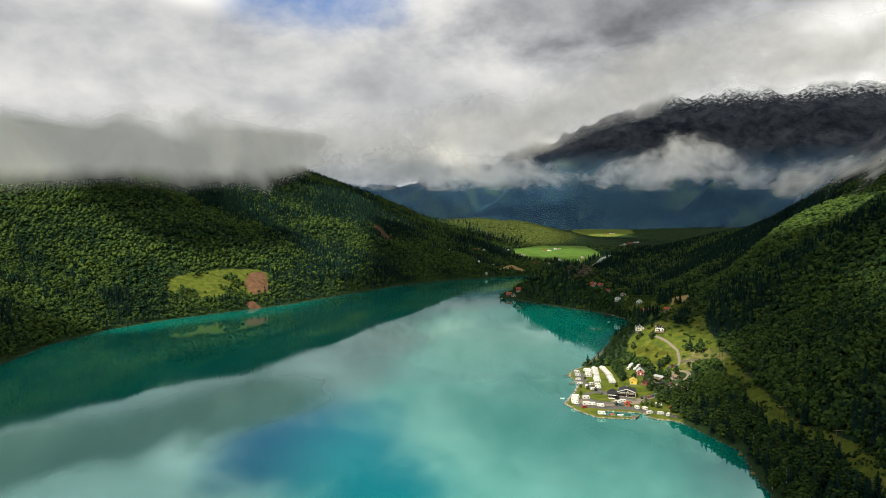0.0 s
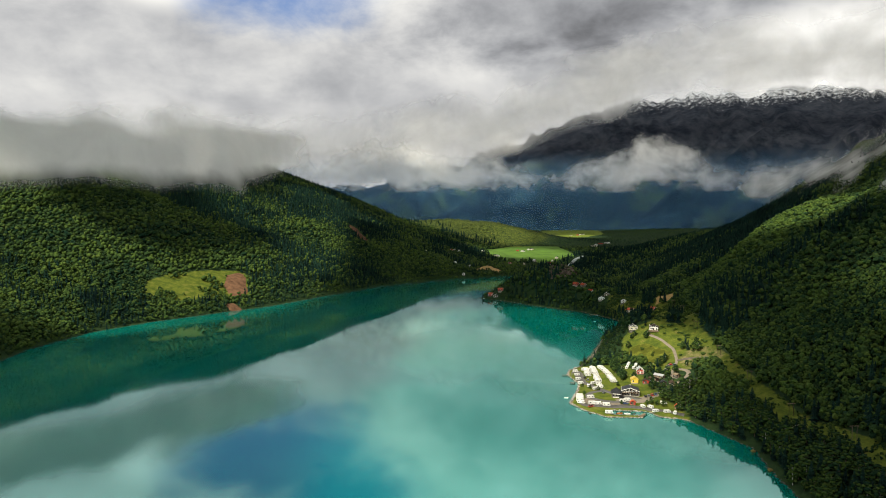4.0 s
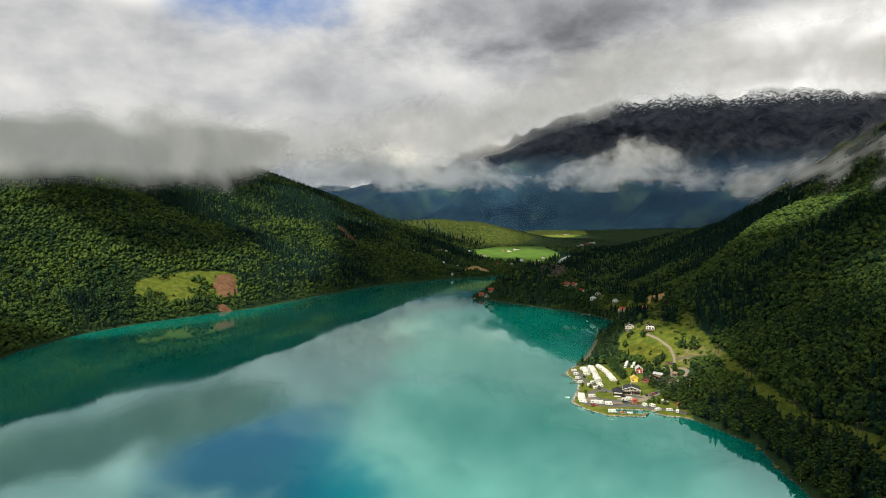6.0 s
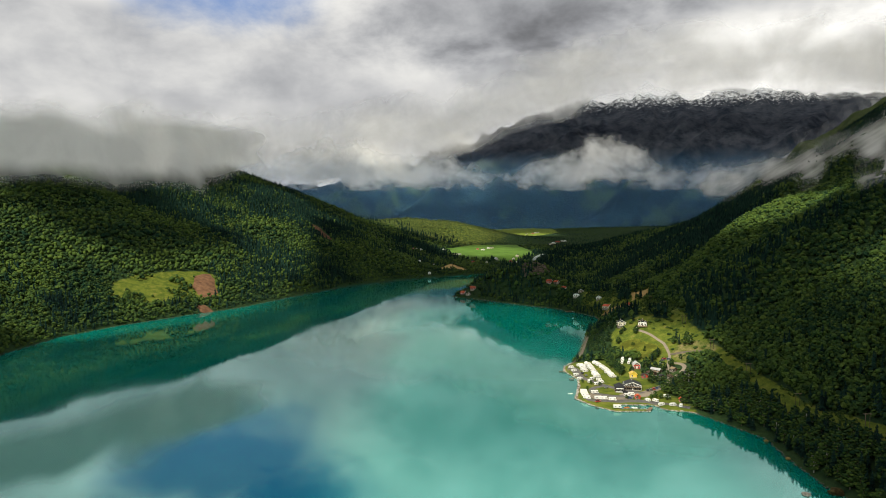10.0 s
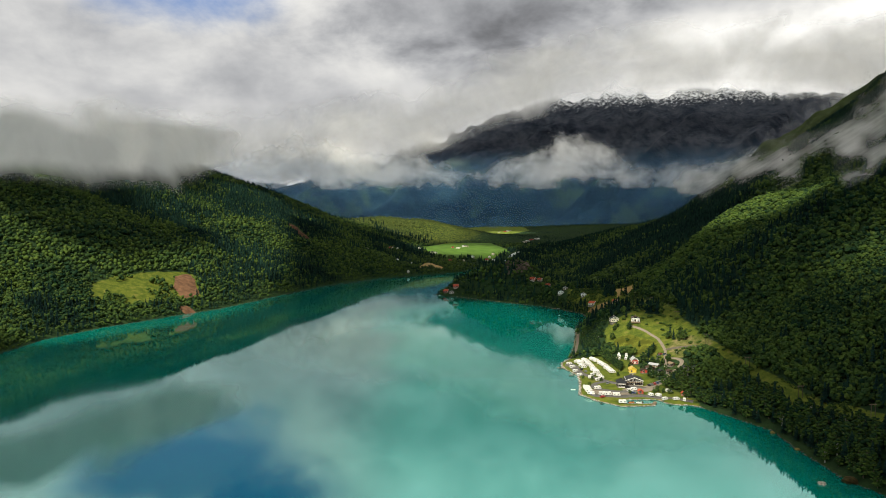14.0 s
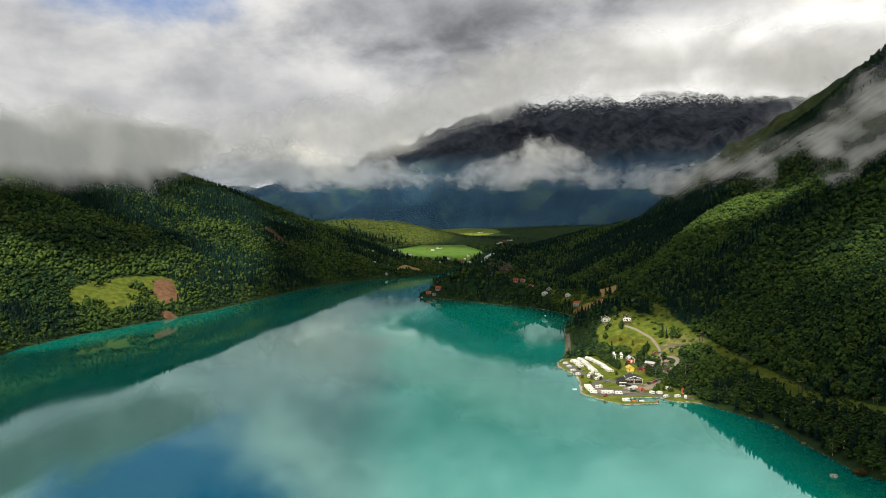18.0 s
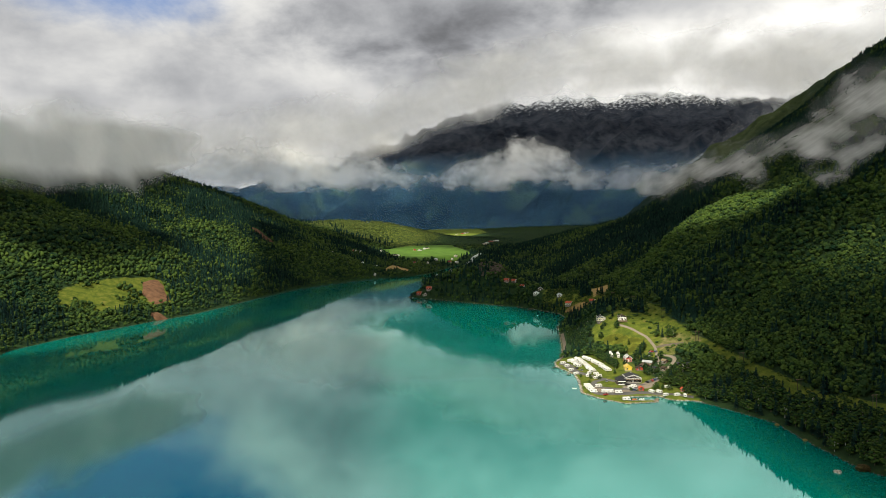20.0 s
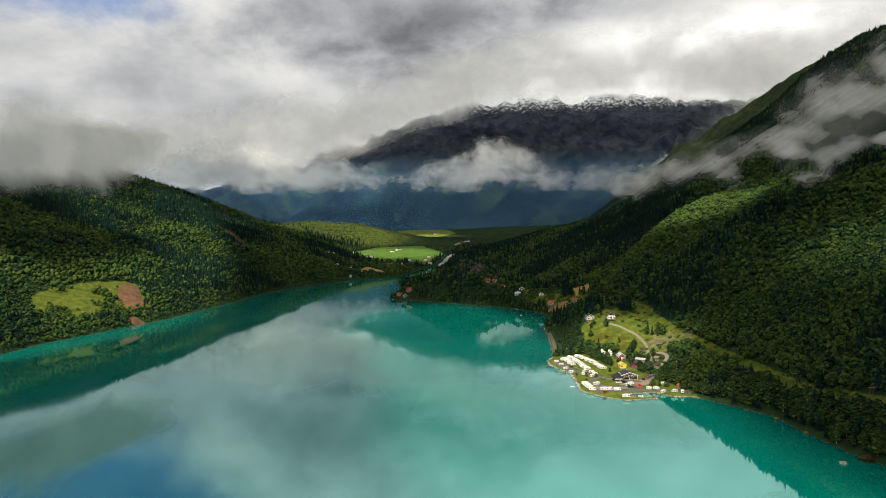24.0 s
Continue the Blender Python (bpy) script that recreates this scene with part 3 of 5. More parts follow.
def grow_woods():
    rng = np.random.default_rng(7)
    zones = [("near", 0, 640, 3.6, 8, 7, 6), ("middle", 640, 1050, 4.5, 4, 4, 5), ("far", 1050, 1750, 5.3, 1, 3, 3),
             ("distant", 1750, 2700, 8.6, 1, 2, 4), ("farthest", 2700, 3900, 13.0, 1, 2, 3)]
    for zone, r0, r1, spacing, clumps, tiers, points in zones:
        x, y = scatter(rng, r0, r1, spacing)
        stand = fbm(x, y, 130, 3, 41) + 0.25 * fbm(x, y, 25, 2, 43)
        stand = stand - 0.6 * bump(x, y, 215, 2460, 260, 220) - 0.6 * bump(x, y, 430, 770, 120, 190) - 0.5 * bump(x, y, -380, 960, 110, 130)
        conifer = stand + rng.uniform(-0.35, 0.35, len(x)) > np.where(x < 0, 0.24, 0.16)
        big = min(1.7, max(0.8, spacing / 5.5))
        size = (0.8 + 0.5 * (fbm(x, y, 60, 2, 47) + 1) / 2) * (0.72 + 0.28 * step(2, 25, shore_distance(x, y)))
        hb = rng.uniform(3.6, 9.4, len(x)) * size * (0.75 + 0.25 * big)
        hc = rng.uniform(8.5, 15.0, len(x)) * size * (0.85 + 0.15 * big)
        short = 1 - (0.42 + 0.25 * step(400, 460, x)) * step(2150, 2300, y) * step(250, 330, x)
        hb, hc = hb * short, hc * short
        leafy = [leafy_crown(rng, clumps) for _ in range(8)]
        spiky = [needle_crown(rng, tiers, points) for _ in range(6)]
        # Ridge trees that take the leaf colour with sunlight put in.
        young = ~conifer & (bump(x, y, 190, 2440, 300, 230) > 0.35)
        for name, mask, temps, mat, high, label in (
                ("birch_wood", ~conifer & ~young, leafy, M_LEAF, hb, "mixed birch and alder wood in full summer leaf"),
                ("young_wood", young, leafy, M_SUN_TINTED, hb * 0.8, "wood on the low valley ridge, its leaves coloured paler for sunlight"),
                ("spruce_wood", conifer, spiky, M_SPRUCE, hc, "dark dense spruce stand on the slope")):
            if not mask.any():
                continue
            v, f = plant(rng, temps, x[mask], y[mask], high[mask])
            ob = new(name, mesh_arrays(name, v, f, mat, mat is not M_SPRUCE and clumps == 1))
            tagged(ob, label, "wood", kind="stuff")



grow_woods()


def grow_scrub():
    """Low willow and juniper scrub on the open strips of grass."""
    rng = np.random.default_rng(23)
    x, y = rng.uniform(150, 310, 36000), rng.uniform(250, 900, 36000)
    along = line_distance(x, y, STRIP)
    patchy = fbm(x, y, 14, 3, 71) + rng.uniform(-0.35, 0.35, len(x))
    keep = ((along < 13) | (soft_inside(x, y, GREEN_STRIP, 3) > 0.4)) & (patchy > 0.16) & (soft_inside(x, y, GRAVEL, 4) < 0.2)
    keep &= (y < 520) | (y > 690)
    x, y = x[keep], y[keep]
    v, f = plant(rng, [leafy_crown(rng, 3) for _ in range(5)], x, y, rng.uniform(0.9, 2.6, len(x)))
    tagged(new("scrub", mesh_arrays("scrub", v, f, M_LEAF)), "low green scrub growing on the rough grass strip", "bushes", kind="stuff")


grow_scrub()


def grow_bay_scrub():
    """Rough scrub on the open ground above the bay and on the cape."""
    rng = np.random.default_rng(29)
    x, y = rng.uniform(95, 380, 40000), rng.uniform(850, 1180, 40000)
    keep = (shore_distance(x, y) > 3) & (wood_density(x, y) < 0.5) & (fbm(x, y, 16, 3, 73) + rng.uniform(-0.4, 0.4, len(x)) > 0.12)
    for loop in (PATCHES["bay_stubble"], PATCHES["shore_stubble"]):
        keep &= soft_inside(x, y, loop, 2) < 0.3
    for hx, hy in YARDS:
        keep &= np.hypot(x - hx, y - hy + 3) > 7
    x, y = x[keep], y[keep]
    v, f = plant(rng, [leafy_crown(rng, 3) for _ in range(5)], x, y, rng.uniform(1.2, 3.4, len(x)))
    tagged(new("scrub", mesh_arrays("scrub", v, f, M_LEAF)), "dark rough scrub round the houses by the bay", "bushes", kind="stuff")


grow_bay_scrub()


# ---------- low clouds ----------
def cloud_build(scale, soft, streak=(1, 1, 1), tone0=0.86, tone1=1.0, fine=0.25, torn=2.4, most=1.0, hue=(1, 1, 1)):
    def build(N, sh, out):
        nt = N.t
        nt.nodes.remove(sh)
        p = where(N)
        a = nt.nodes.new("ShaderNodeAttribute")
        a.attribute_name = "dense"
        q = N.scaled(p, streak)
        n = N.math("ADD", N.math("MULTIPLY", N.noise(q, scale, 4, 0.5, 0.6), 1 - fine), N.math("MULTIPLY", N.noise(q, scale * 4.5, 3, 0.5, 0.4), fine))
        v = N.math("ADD", a.outputs["Fac"], N.math("MULTIPLY", N.math("SUBTRACT", n, 0.5), torn))
        alpha = N.ramp01(v, 0.5 - soft, 0.5 + soft, 0.0, most)
        tone = N.ramp01(N.noise(q, scale * 2.2, 5, 0.6, 0.5), 0.3, 0.7, tone0, tone1)
        col = nt.nodes.new("ShaderNodeCombineColor")
        for i in range(3):
            nt.links.new(N.math("MULTIPLY", tone, hue[i]), col.inputs[i])
        d, t = nt.nodes.new("ShaderNodeBsdfDiffuse"), nt.nodes.new("ShaderNodeBsdfTranslucent")
        nt.links.new(col.outputs[0], d.inputs[0])
        nt.links.new(col.outputs[0], t.inputs[0])
        body = nt.nodes.new("ShaderNodeMixShader")
        body.inputs[0].default_value = 0.5
        nt.links.new(d.outputs[0], body.inputs[1])
        nt.links.new(t.outputs[0], body.inputs[2])
        clear = nt.nodes.new("ShaderNodeBsdfTransparent")
        m = nt.nodes.new("ShaderNodeMixShader")
        nt.links.new(alpha, m.inputs[0])
        nt.links.new(clear.outputs[0], m.inputs[1])
        nt.links.new(body.outputs[0], m.inputs[2])
        nt.links.new(m.outputs[0], out.inputs[0])
    return build


M_BANK = material("cloud_bank", cloud_build(0.0045, 0.90, (1, 1, 1), 0.88, 1.0, 0.14, 2.8))
M_WISP = material("cloud_wisp", cloud_build(0.0031, 0.48, (1.0, 1.0, 1.25), 0.74, 1.0, 0.25, 3.0))
M_CAP = material("cloud_cap", cloud_build(0.0023, 0.75, (1, 1, 1), 0.86, 1.0, 0.12))
M_MIST = material("slope_mist", cloud_build(0.012, 0.90, (1, 1, 1), 0.80, 1.0, 0.30, 1.1, 0.85))
# Dark and thin cloud for the unseen decks added to shade the land.
M_DECK = material("cloud_deck", cloud_build(0.0026, 0.75, (1, 1, 1), 0.50, 0.62, 0.12))
M_THIN = material("thin_shade_cloud", cloud_build(0.0018, 0.75, (1, 1, 1), 0.80, 0.95, 0.12, 2.4, 0.75))
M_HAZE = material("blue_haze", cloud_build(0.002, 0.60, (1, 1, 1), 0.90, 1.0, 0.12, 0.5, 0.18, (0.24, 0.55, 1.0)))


def cloud(name, X, Y, Z, dense, mat, label):
    """A billowing veil of cloud; dense tells how thick it is at every corner of its grid."""
    nu, nv = X.shape
    swell = {M_MIST: 6, M_BANK: 14}.get(mat, 36) * fbm(X + Z, Y - Z, 180, 3, 91)
    me = mesh_arrays(name, np.stack([(X + swell).ravel(), (Y + 0.6 * swell).ravel(), Z.ravel()], 1), grid_faces(nu, nv), mat, True)
    attribute(me, "dense", dense)
    return tagged(new(name, me), label, "cloud", kind="stuff")


def round_veil(az0, az1, radius, low, high, n=120, m=40):
    """A grid that stands round the valley: radius, lower and upper edge follow the bearing."""
    A, B = np.meshgrid(np.linspace(az0, az1, n), np.linspace(0, 1, m), indexing="ij")
    r = radius(A) if callable(radius) else radius
    return A, B, -80 + r * np.sin(np.radians(A)), 15 + r * np.cos(np.radians(A)), low(A) * (1 - B) + high(A) * B


def west_cloud():
    az = np.linspace(-46, -3, 110)
    r = np.arange(500, 2600, 8.0)
    R, A0 = np.meshgrid(r, az)
    high = land(-80 + R * np.sin(np.radians(A0)), 15 + R * np.cos(np.radians(A0))) > 185
    first = np.where(high.any(1), r[high.argmax(1)], 2250.0)
    first = np.array([first[max(0, i - 5):i + 6].min() for i in range(len(first))])
    for _ in range(120):
        first[1:-1] = (first[:-2] + 2 * first[1:-1] + first[2:]) / 4
    A, B, X, Y, Z = round_veil(-46, -3, 100, lambda a: 190 + 0 * a, lambda a: 190 + 0 * a, 110, 44)
    rr = np.minimum(first[:, None] - 110, 2250) + 120 * B
    X, Y = -80 + rr * np.sin(np.radians(A)), 15 + rr * np.cos(np.radians(A))
    Z = 140 + (rr / 1500) * 330 * B
    lower = 0.20 + 0.03 * fbm(A, 0 * A, 9, 2, 15)
    dense = np.interp(B - lower, (-0.14, 0.0, 0.12, 0.28, 0.80), (-1.0, 0.2, 1.6, 1.5, -2.6)) + 1.6 * fbm(A, B * 16, 6, 3, 17) * step(0.28, 0.5, B) - 2.6 * step(-18, -6, A) * step(0.42, 0.75, B) - 2.8 * step(-11, -3, A)
    cloud("cloud_bank", X, Y, Z, dense, M_BANK, "grey-white cloud bank lying along the wooded mountainside")


def far_clouds():
    A, B, X, Y, Z = round_veil(-16, 56, 3750, lambda a: 224 + 0 * a, lambda a: 1037 + 0 * a, 200, 60)
    belt = 0.15 + 0.065 * fbm(A, 0 * A, 9, 2, 5) + 0.42 * step(26, 47, A)
    dense = 0.60 - 4.6 * np.abs(B - belt) + 0.35 * fbm(A, B * 13, 5, 3, 61) - 2.0 * step(0.86, 1, B) - 2 * step(0.06, 0.02, B)
    dense = dense + 1.0 * bump(A, B, 20, 0.30, 3.0, 0.14) + 0.4 * bump(A, B, 3, 0.16, 7, 0.13) - 1.2 * step(50, 56, A) + 0.3 * bump(A, B, -8, 0.26, 9, 0.26)
    cloud("cloud_belt", X, Y, Z, dense, M_WISP, "torn white cloud belt drifting across the far mountain")
    lo = lambda a: np.interp(a, (-40, -15, -6, 2, 8, 14, 20, 28, 34, 42, 64), (176, 216, 244, 290, 405, 565, 669, 703, 680, 657, 657))
    A, B, X, Y, Z = round_veil(-40, 64, 4150, lo, lambda a: lo(a) + 800)
    dense = np.interp(B, (0, 0.10, 0.24, 0.36, 0.66, 1.0), (-1.6, 0.15, 0.95, 1.1, 0.0, -4.0))
    dense = dense - 0.35 * bump(A, B, 27, 0.1, 9, 0.30)
    cloud("cloud_cap", X, Y, Z, dense, M_CAP, "grey cloud cap hiding the summits beyond the valley")


def slope_mist():
    """Torn streaks of mist that lie close before the upper east slope and trail up along it."""
    n, m = 120, 70
    A, E = np.meshgrid(np.linspace(25, 56, n), np.linspace(-0.5, 14, m), indexing="ij")
    far = np.full(A.shape, 1750.0)
    for r in np.arange(1740, 500, -20.0):
        ground = land(-80 + r * np.sin(np.radians(A)), 15 + r * np.cos(np.radians(A))) + 10
        far = np.where(ground > 132 + r * np.tan(np.radians(E)), r, far)
    for _ in range(30):
        far[1:-1] = (far[:-2] + 2 * far[1:-1] + far[2:]) / 4
        far[:, 1:-1] = (far[:, :-2] + 2 * far[:, 1:-1] + far[:, 2:]) / 4
    far = far - 105
    X, Y, Z = -80 + far * np.sin(np.radians(A)), 15 + far * np.cos(np.radians(A)), 132 + far * np.tan(np.radians(E))
    line = np.interp(A, (27, 30, 34, 38, 42, 46, 50, 56), (2.4, 2.5, 3.6, 5.4, 7.3, 8.8, 9.8, 11)) + 0.35 * fbm(A, 0 * A, 4, 2, 63)
    warp = 0.8 * fbm(A, E, 2.6, 3, 69)
    upper = 1.0 - 0.95 * np.abs(E - line + warp) / (1.2 + 0.8 * step(36, 46, A))
    lower = 0.8 - 0.95 * np.abs(E - line + 2.6 + warp) / 0.9 - 2.0 * step(41, 37, A)
    dense = np.maximum(upper, lower) + 1.7 * fbm(A + 0.5 * E, 1.25 * E - 0.5 * A, 2.8, 4, 67) + 0.08
    dense = dense - 5 * step(29, 25, A) - 5 * step(53, 56, A) - 4 * step(12.5, 14, E) - 4 * step(0.8, -0.5, E)
    cloud("slope_mist", X, Y, Z, dense, M_MIST, "torn streaks of mist hanging along the upper wooded slope")


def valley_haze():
    """Aerial haze of the far valley, put in as one thin blue-tinted sheet."""
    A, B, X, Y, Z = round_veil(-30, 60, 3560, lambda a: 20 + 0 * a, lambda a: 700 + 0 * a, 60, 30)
    cloud("haze", X, Y, Z, 1.2 - 2.6 * step(0.35, 1.0, B), M_HAZE, "thin blue-tinted sheet put in for haze of the far valley")


valley_haze()
west_cloud()
far_clouds()
slope_mist()


def shading_deck():
    """Broken cloud added out of view to shade the valley; openings aimed to let the sun down on camp, lake, shore
    wood, spur and fields.
    """
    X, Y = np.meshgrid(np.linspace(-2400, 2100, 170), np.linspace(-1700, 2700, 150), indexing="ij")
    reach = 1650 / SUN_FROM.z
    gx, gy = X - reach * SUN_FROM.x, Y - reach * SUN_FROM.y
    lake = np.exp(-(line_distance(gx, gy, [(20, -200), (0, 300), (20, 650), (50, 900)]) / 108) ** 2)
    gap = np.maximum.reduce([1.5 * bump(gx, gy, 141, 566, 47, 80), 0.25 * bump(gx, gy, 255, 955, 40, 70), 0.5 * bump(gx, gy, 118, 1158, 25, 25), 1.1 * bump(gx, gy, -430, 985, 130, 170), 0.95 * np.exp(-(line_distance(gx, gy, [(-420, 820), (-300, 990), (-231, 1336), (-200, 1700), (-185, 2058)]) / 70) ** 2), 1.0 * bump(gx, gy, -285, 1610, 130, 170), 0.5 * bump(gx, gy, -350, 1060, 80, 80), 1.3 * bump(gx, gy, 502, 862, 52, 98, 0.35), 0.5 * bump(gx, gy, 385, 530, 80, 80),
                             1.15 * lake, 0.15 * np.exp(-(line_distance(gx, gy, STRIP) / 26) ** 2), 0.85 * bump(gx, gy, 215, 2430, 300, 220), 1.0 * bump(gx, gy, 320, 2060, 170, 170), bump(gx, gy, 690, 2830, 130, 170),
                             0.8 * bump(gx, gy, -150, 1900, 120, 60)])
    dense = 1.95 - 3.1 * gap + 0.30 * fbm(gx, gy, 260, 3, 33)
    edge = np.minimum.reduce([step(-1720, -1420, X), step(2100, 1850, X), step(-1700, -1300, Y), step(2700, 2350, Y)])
    cloud("cloud_deck", X, Y, 1700 + 40 * fbm(X, Y, 300, 3, 35), dense - 3.2 * (1 - edge), M_DECK, "unseen broken cloud deck added to shade the valley, openings aimed at sunlit spots")


shading_deck()


def far_shading_deck():
    """Cloud cover added out of view to shade the far mountains, with thin places over two of their spurs."""
    X, Y = np.meshgrid(np.linspace(-3800, 4200, 110), np.linspace(1900, 4600, 60), indexing="ij")
    reach = 1700 / SUN_FROM.z
    gx, gy = X - reach * SUN_FROM.x, Y - reach * SUN_FROM.y
    gap = np.maximum.reduce([bump(gx, gy, 610, 4000, 110, 260, -0.5), 0.9 * bump(gx, gy, 150, 4000, 170, 240, -0.3), 0.2 * bump(gx, gy, 1900, 2900, 400, 500), 0.2 * bump(gx, gy, 2300, 3800, 500, 300)])
    dense = 1.5 + 0.8 * step(600, 1100, gx) - 2.4 * gap + 0.35 * fbm(gx, gy, 700, 3, 37)
    edge = np.minimum.reduce([step(-3800, -3300, X), step(4200, 3700, X), step(1900, 2300, Y), step(4600, 4300, Y)])
    cloud("cloud_deck", X, Y, 2100 + 40 * fbm(X, Y, 400, 3, 39), dense - 3.4 * (1 - edge), M_THIN, "unseen thin cloud deck added to shade the far mountains")


far_shading_deck()


# ---------- things: helpers ----------
def pieces(name, verts, faces, mat):
    me = bpy.data.meshes.new(name)
    me.from_pydata(verts, [], faces)
    me.update()
    me.materials.append(mat)
    return me


def part(name, shape, mat, parent, label="", at=(0, 0, 0), turn=0.0):
    """Links a shape (corners, faces) or a ready mesh as one mesh object under a thing or a part."""
    me = shape if isinstance(shape, bpy.types.Mesh) else pieces(name, shape[0], shape[1], mat)
    ob = new(name, me)
    ob.parent = parent
    ob.matrix_basis = pose(*at, 0, 0, turn)
    if label:
        tagged(ob, label)
    return ob


def join(*shapes):
    V, F = [], []
    for v, f in shapes:
        o = len(V)
        V += list(v)
        F += [tuple(i + o for i in q) for q in f]
    return V, F


def box(x0, x1, y0, y1, z0, z1, taper=0.0):
    t = taper
    v = [(x0, y0, z0), (x1, y0, z0), (x1, y1, z0), (x0, y1, z0), (x0 + t, y0 + t, z1), (x1 - t, y0 + t, z1), (x1 - t, y1 - t, z1), (x0 + t, y1 - t, z1)]
    return v, [(3, 2, 1, 0), (4, 5, 6, 7), (0, 1, 5, 4), (1, 2, 6, 5), (2, 3, 7, 6), (3, 0, 4, 7)]


def prism(profile, y0, y1):
    """An outline in x and z, pushed along y."""
    n = len(profile)
    v = [(x, y0, z) for x, z in profile] + [(x, y1, z) for x, z in profile]
    f = [tuple(range(n)), tuple(range(2 * n - 1, n - 1, -1))] + [(i + n, (i + 1) % n + n, (i + 1) % n, i) for i in range(n)]
    return v, [q[::-1] for q in f][:0] + f


def tube(r, length, n=12, axis="x"):
    V = []
    for s in (-0.5, 0.5):
        for i in range(n):
            a = 2 * math.pi * i / n
            p = (s * length, r * math.cos(a), r * math.sin(a))
            V.append(p if axis == "x" else (p[1], p[0], p[2]) if axis == "y" else (p[1], p[2], p[0]))
    F = [(i, (i + 1) % n, n + (i + 1) % n, n + i) for i in range(n)] + [tuple(range(n - 1, -1, -1)), tuple(range(n, 2 * n))]
    return V, F


def thing(name, x, y, turn, label, category, group="", z=None):
    e = new(name)
    e.empty_display_size = 0.5
    e.matrix_basis = pose(x, y, gz(x, y) if z is None else z, 0, 0, turn)
    return tagged(e, label, category, group)


M_WHITE = plain("white_paint", (0.78, 0.77, 0.73), 0.5, vary=0.08)
M_CREAM = plain("cream_paint", (0.68, 0.62, 0.47), 0.55, vary=0.1)
M_RED = plain("red_paint", (0.42, 0.045, 0.025), 0.55, vary=0.15)
M_YELLOW = plain("yellow_paint", (0.72, 0.52, 0.06), 0.55, vary=0.1)
M_BROWN = plain("tarred_boards", (0.050, 0.034, 0.024), 0.6, vary=0.25)
M_TIMBER = plain("weathered_timber", (0.20, 0.15, 0.10), 0.8, vary=0.25, relief=0.02)
M_SLATE = plain("dark_slate_roof", (0.026, 0.028, 0.032), 0.6, vary=0.25, size=1.0, relief=0.02)
M_TILE = plain("red_tile_roof", (0.36, 0.075, 0.035), 0.6, vary=0.25, size=1.0, relief=0.03)
M_TIN = plain("light_metal_roof", (0.52, 0.53, 0.54), 0.35, 0.4, vary=0.12)
M_STONE = plain("stone", (0.26, 0.24, 0.21), 0.85, vary=0.45, size=1.2, relief=0.08)
M_GLASS = plain("window_glass", (0.02, 0.025, 0.03), 0.08, vary=0.1)
M_RUBBER = plain("rubber", (0.02, 0.02, 0.02), 0.8)
M_CARAVAN = plain("caravan_white", (0.66, 0.65, 0.62), 0.35, vary=0.05)
M_CANVAS = plain("grey_canvas", (0.56, 0.56, 0.55), 0.8, vary=0.15)
M_ORANGE = plain("orange_tarp", (0.62, 0.16, 0.04), 0.6, vary=0.15)
M_ASPHALT = plain("asphalt", (0.085, 0.082, 0.08), 0.9, vary=0.3, size=3.0, relief=0.02)
M_GRAVEL = plain("gravel", (0.17, 0.145, 0.115), 0.95, vary=0.3, size=2.0, relief=0.03)
M_HAY = plain("cut_hay", (0.28, 0.19, 0.07), 0.95, vary=0.3, size=12.0, relief=0.1)
M_FIELD = plain("mown_grass", (0.060, 0.118, 0.018), 0.95, vary=0.35, size=30.0, relief=0.1)
M_LIME = plain("young_grass", (0.125, 0.165, 0.024), 0.95, vary=0.4, size=14.0, relief=0.1)
M_LAWN = plain("lawn", (0.205, 0.230, 0.030), 0.95, vary=0.45, size=9.0, relief=0.1)
M_CRAG = plain("crag_rock", (0.085, 0.068, 0.055), 0.95, vary=0.55, size=6.0, relief=0.6)
M_BARE = plain("felled_ground", (0.13, 0.07, 0.04), 0.95, vary=0.4, size=8.0, relief=0.3)


# ---------- fields, roads, bare ground ----------
def draped(name, loop, mat, label, lift=0.35, cell=4.0):
    """A patch of ground cover inside an outline, lying on the ground."""
    xs, ys = [p[0] for p in loop], [p[1] for p in loop]
    nx, ny = max(3, int((max(xs) - min(xs)) / cell)), max(3, int((max(ys) - min(ys)) / cell))
    X, Y = np.meshgrid(np.linspace(min(xs), max(xs), nx), np.linspace(min(ys), max(ys), ny), indexing="ij")
    d = line_distance(X, Y, loop + loop[:1]) * np.where(inside(X, Y, loop), 1, -1)
    d = d + cell * 0.9 * fbm(X, Y, cell * 6, 2, 13)
    Z = ground_z(X, Y) + np.minimum(lift, lift * d / cell)
    faces = grid_faces(nx, ny)
    keep = (d.ravel()[faces] > -cell).any(1)
    me = mesh_arrays(name, np.stack([X.ravel(), Y.ravel(), Z.ravel()], 1), faces[keep], mat, True)
    return tagged(new(name, me), label, "ground cover", kind="structure")


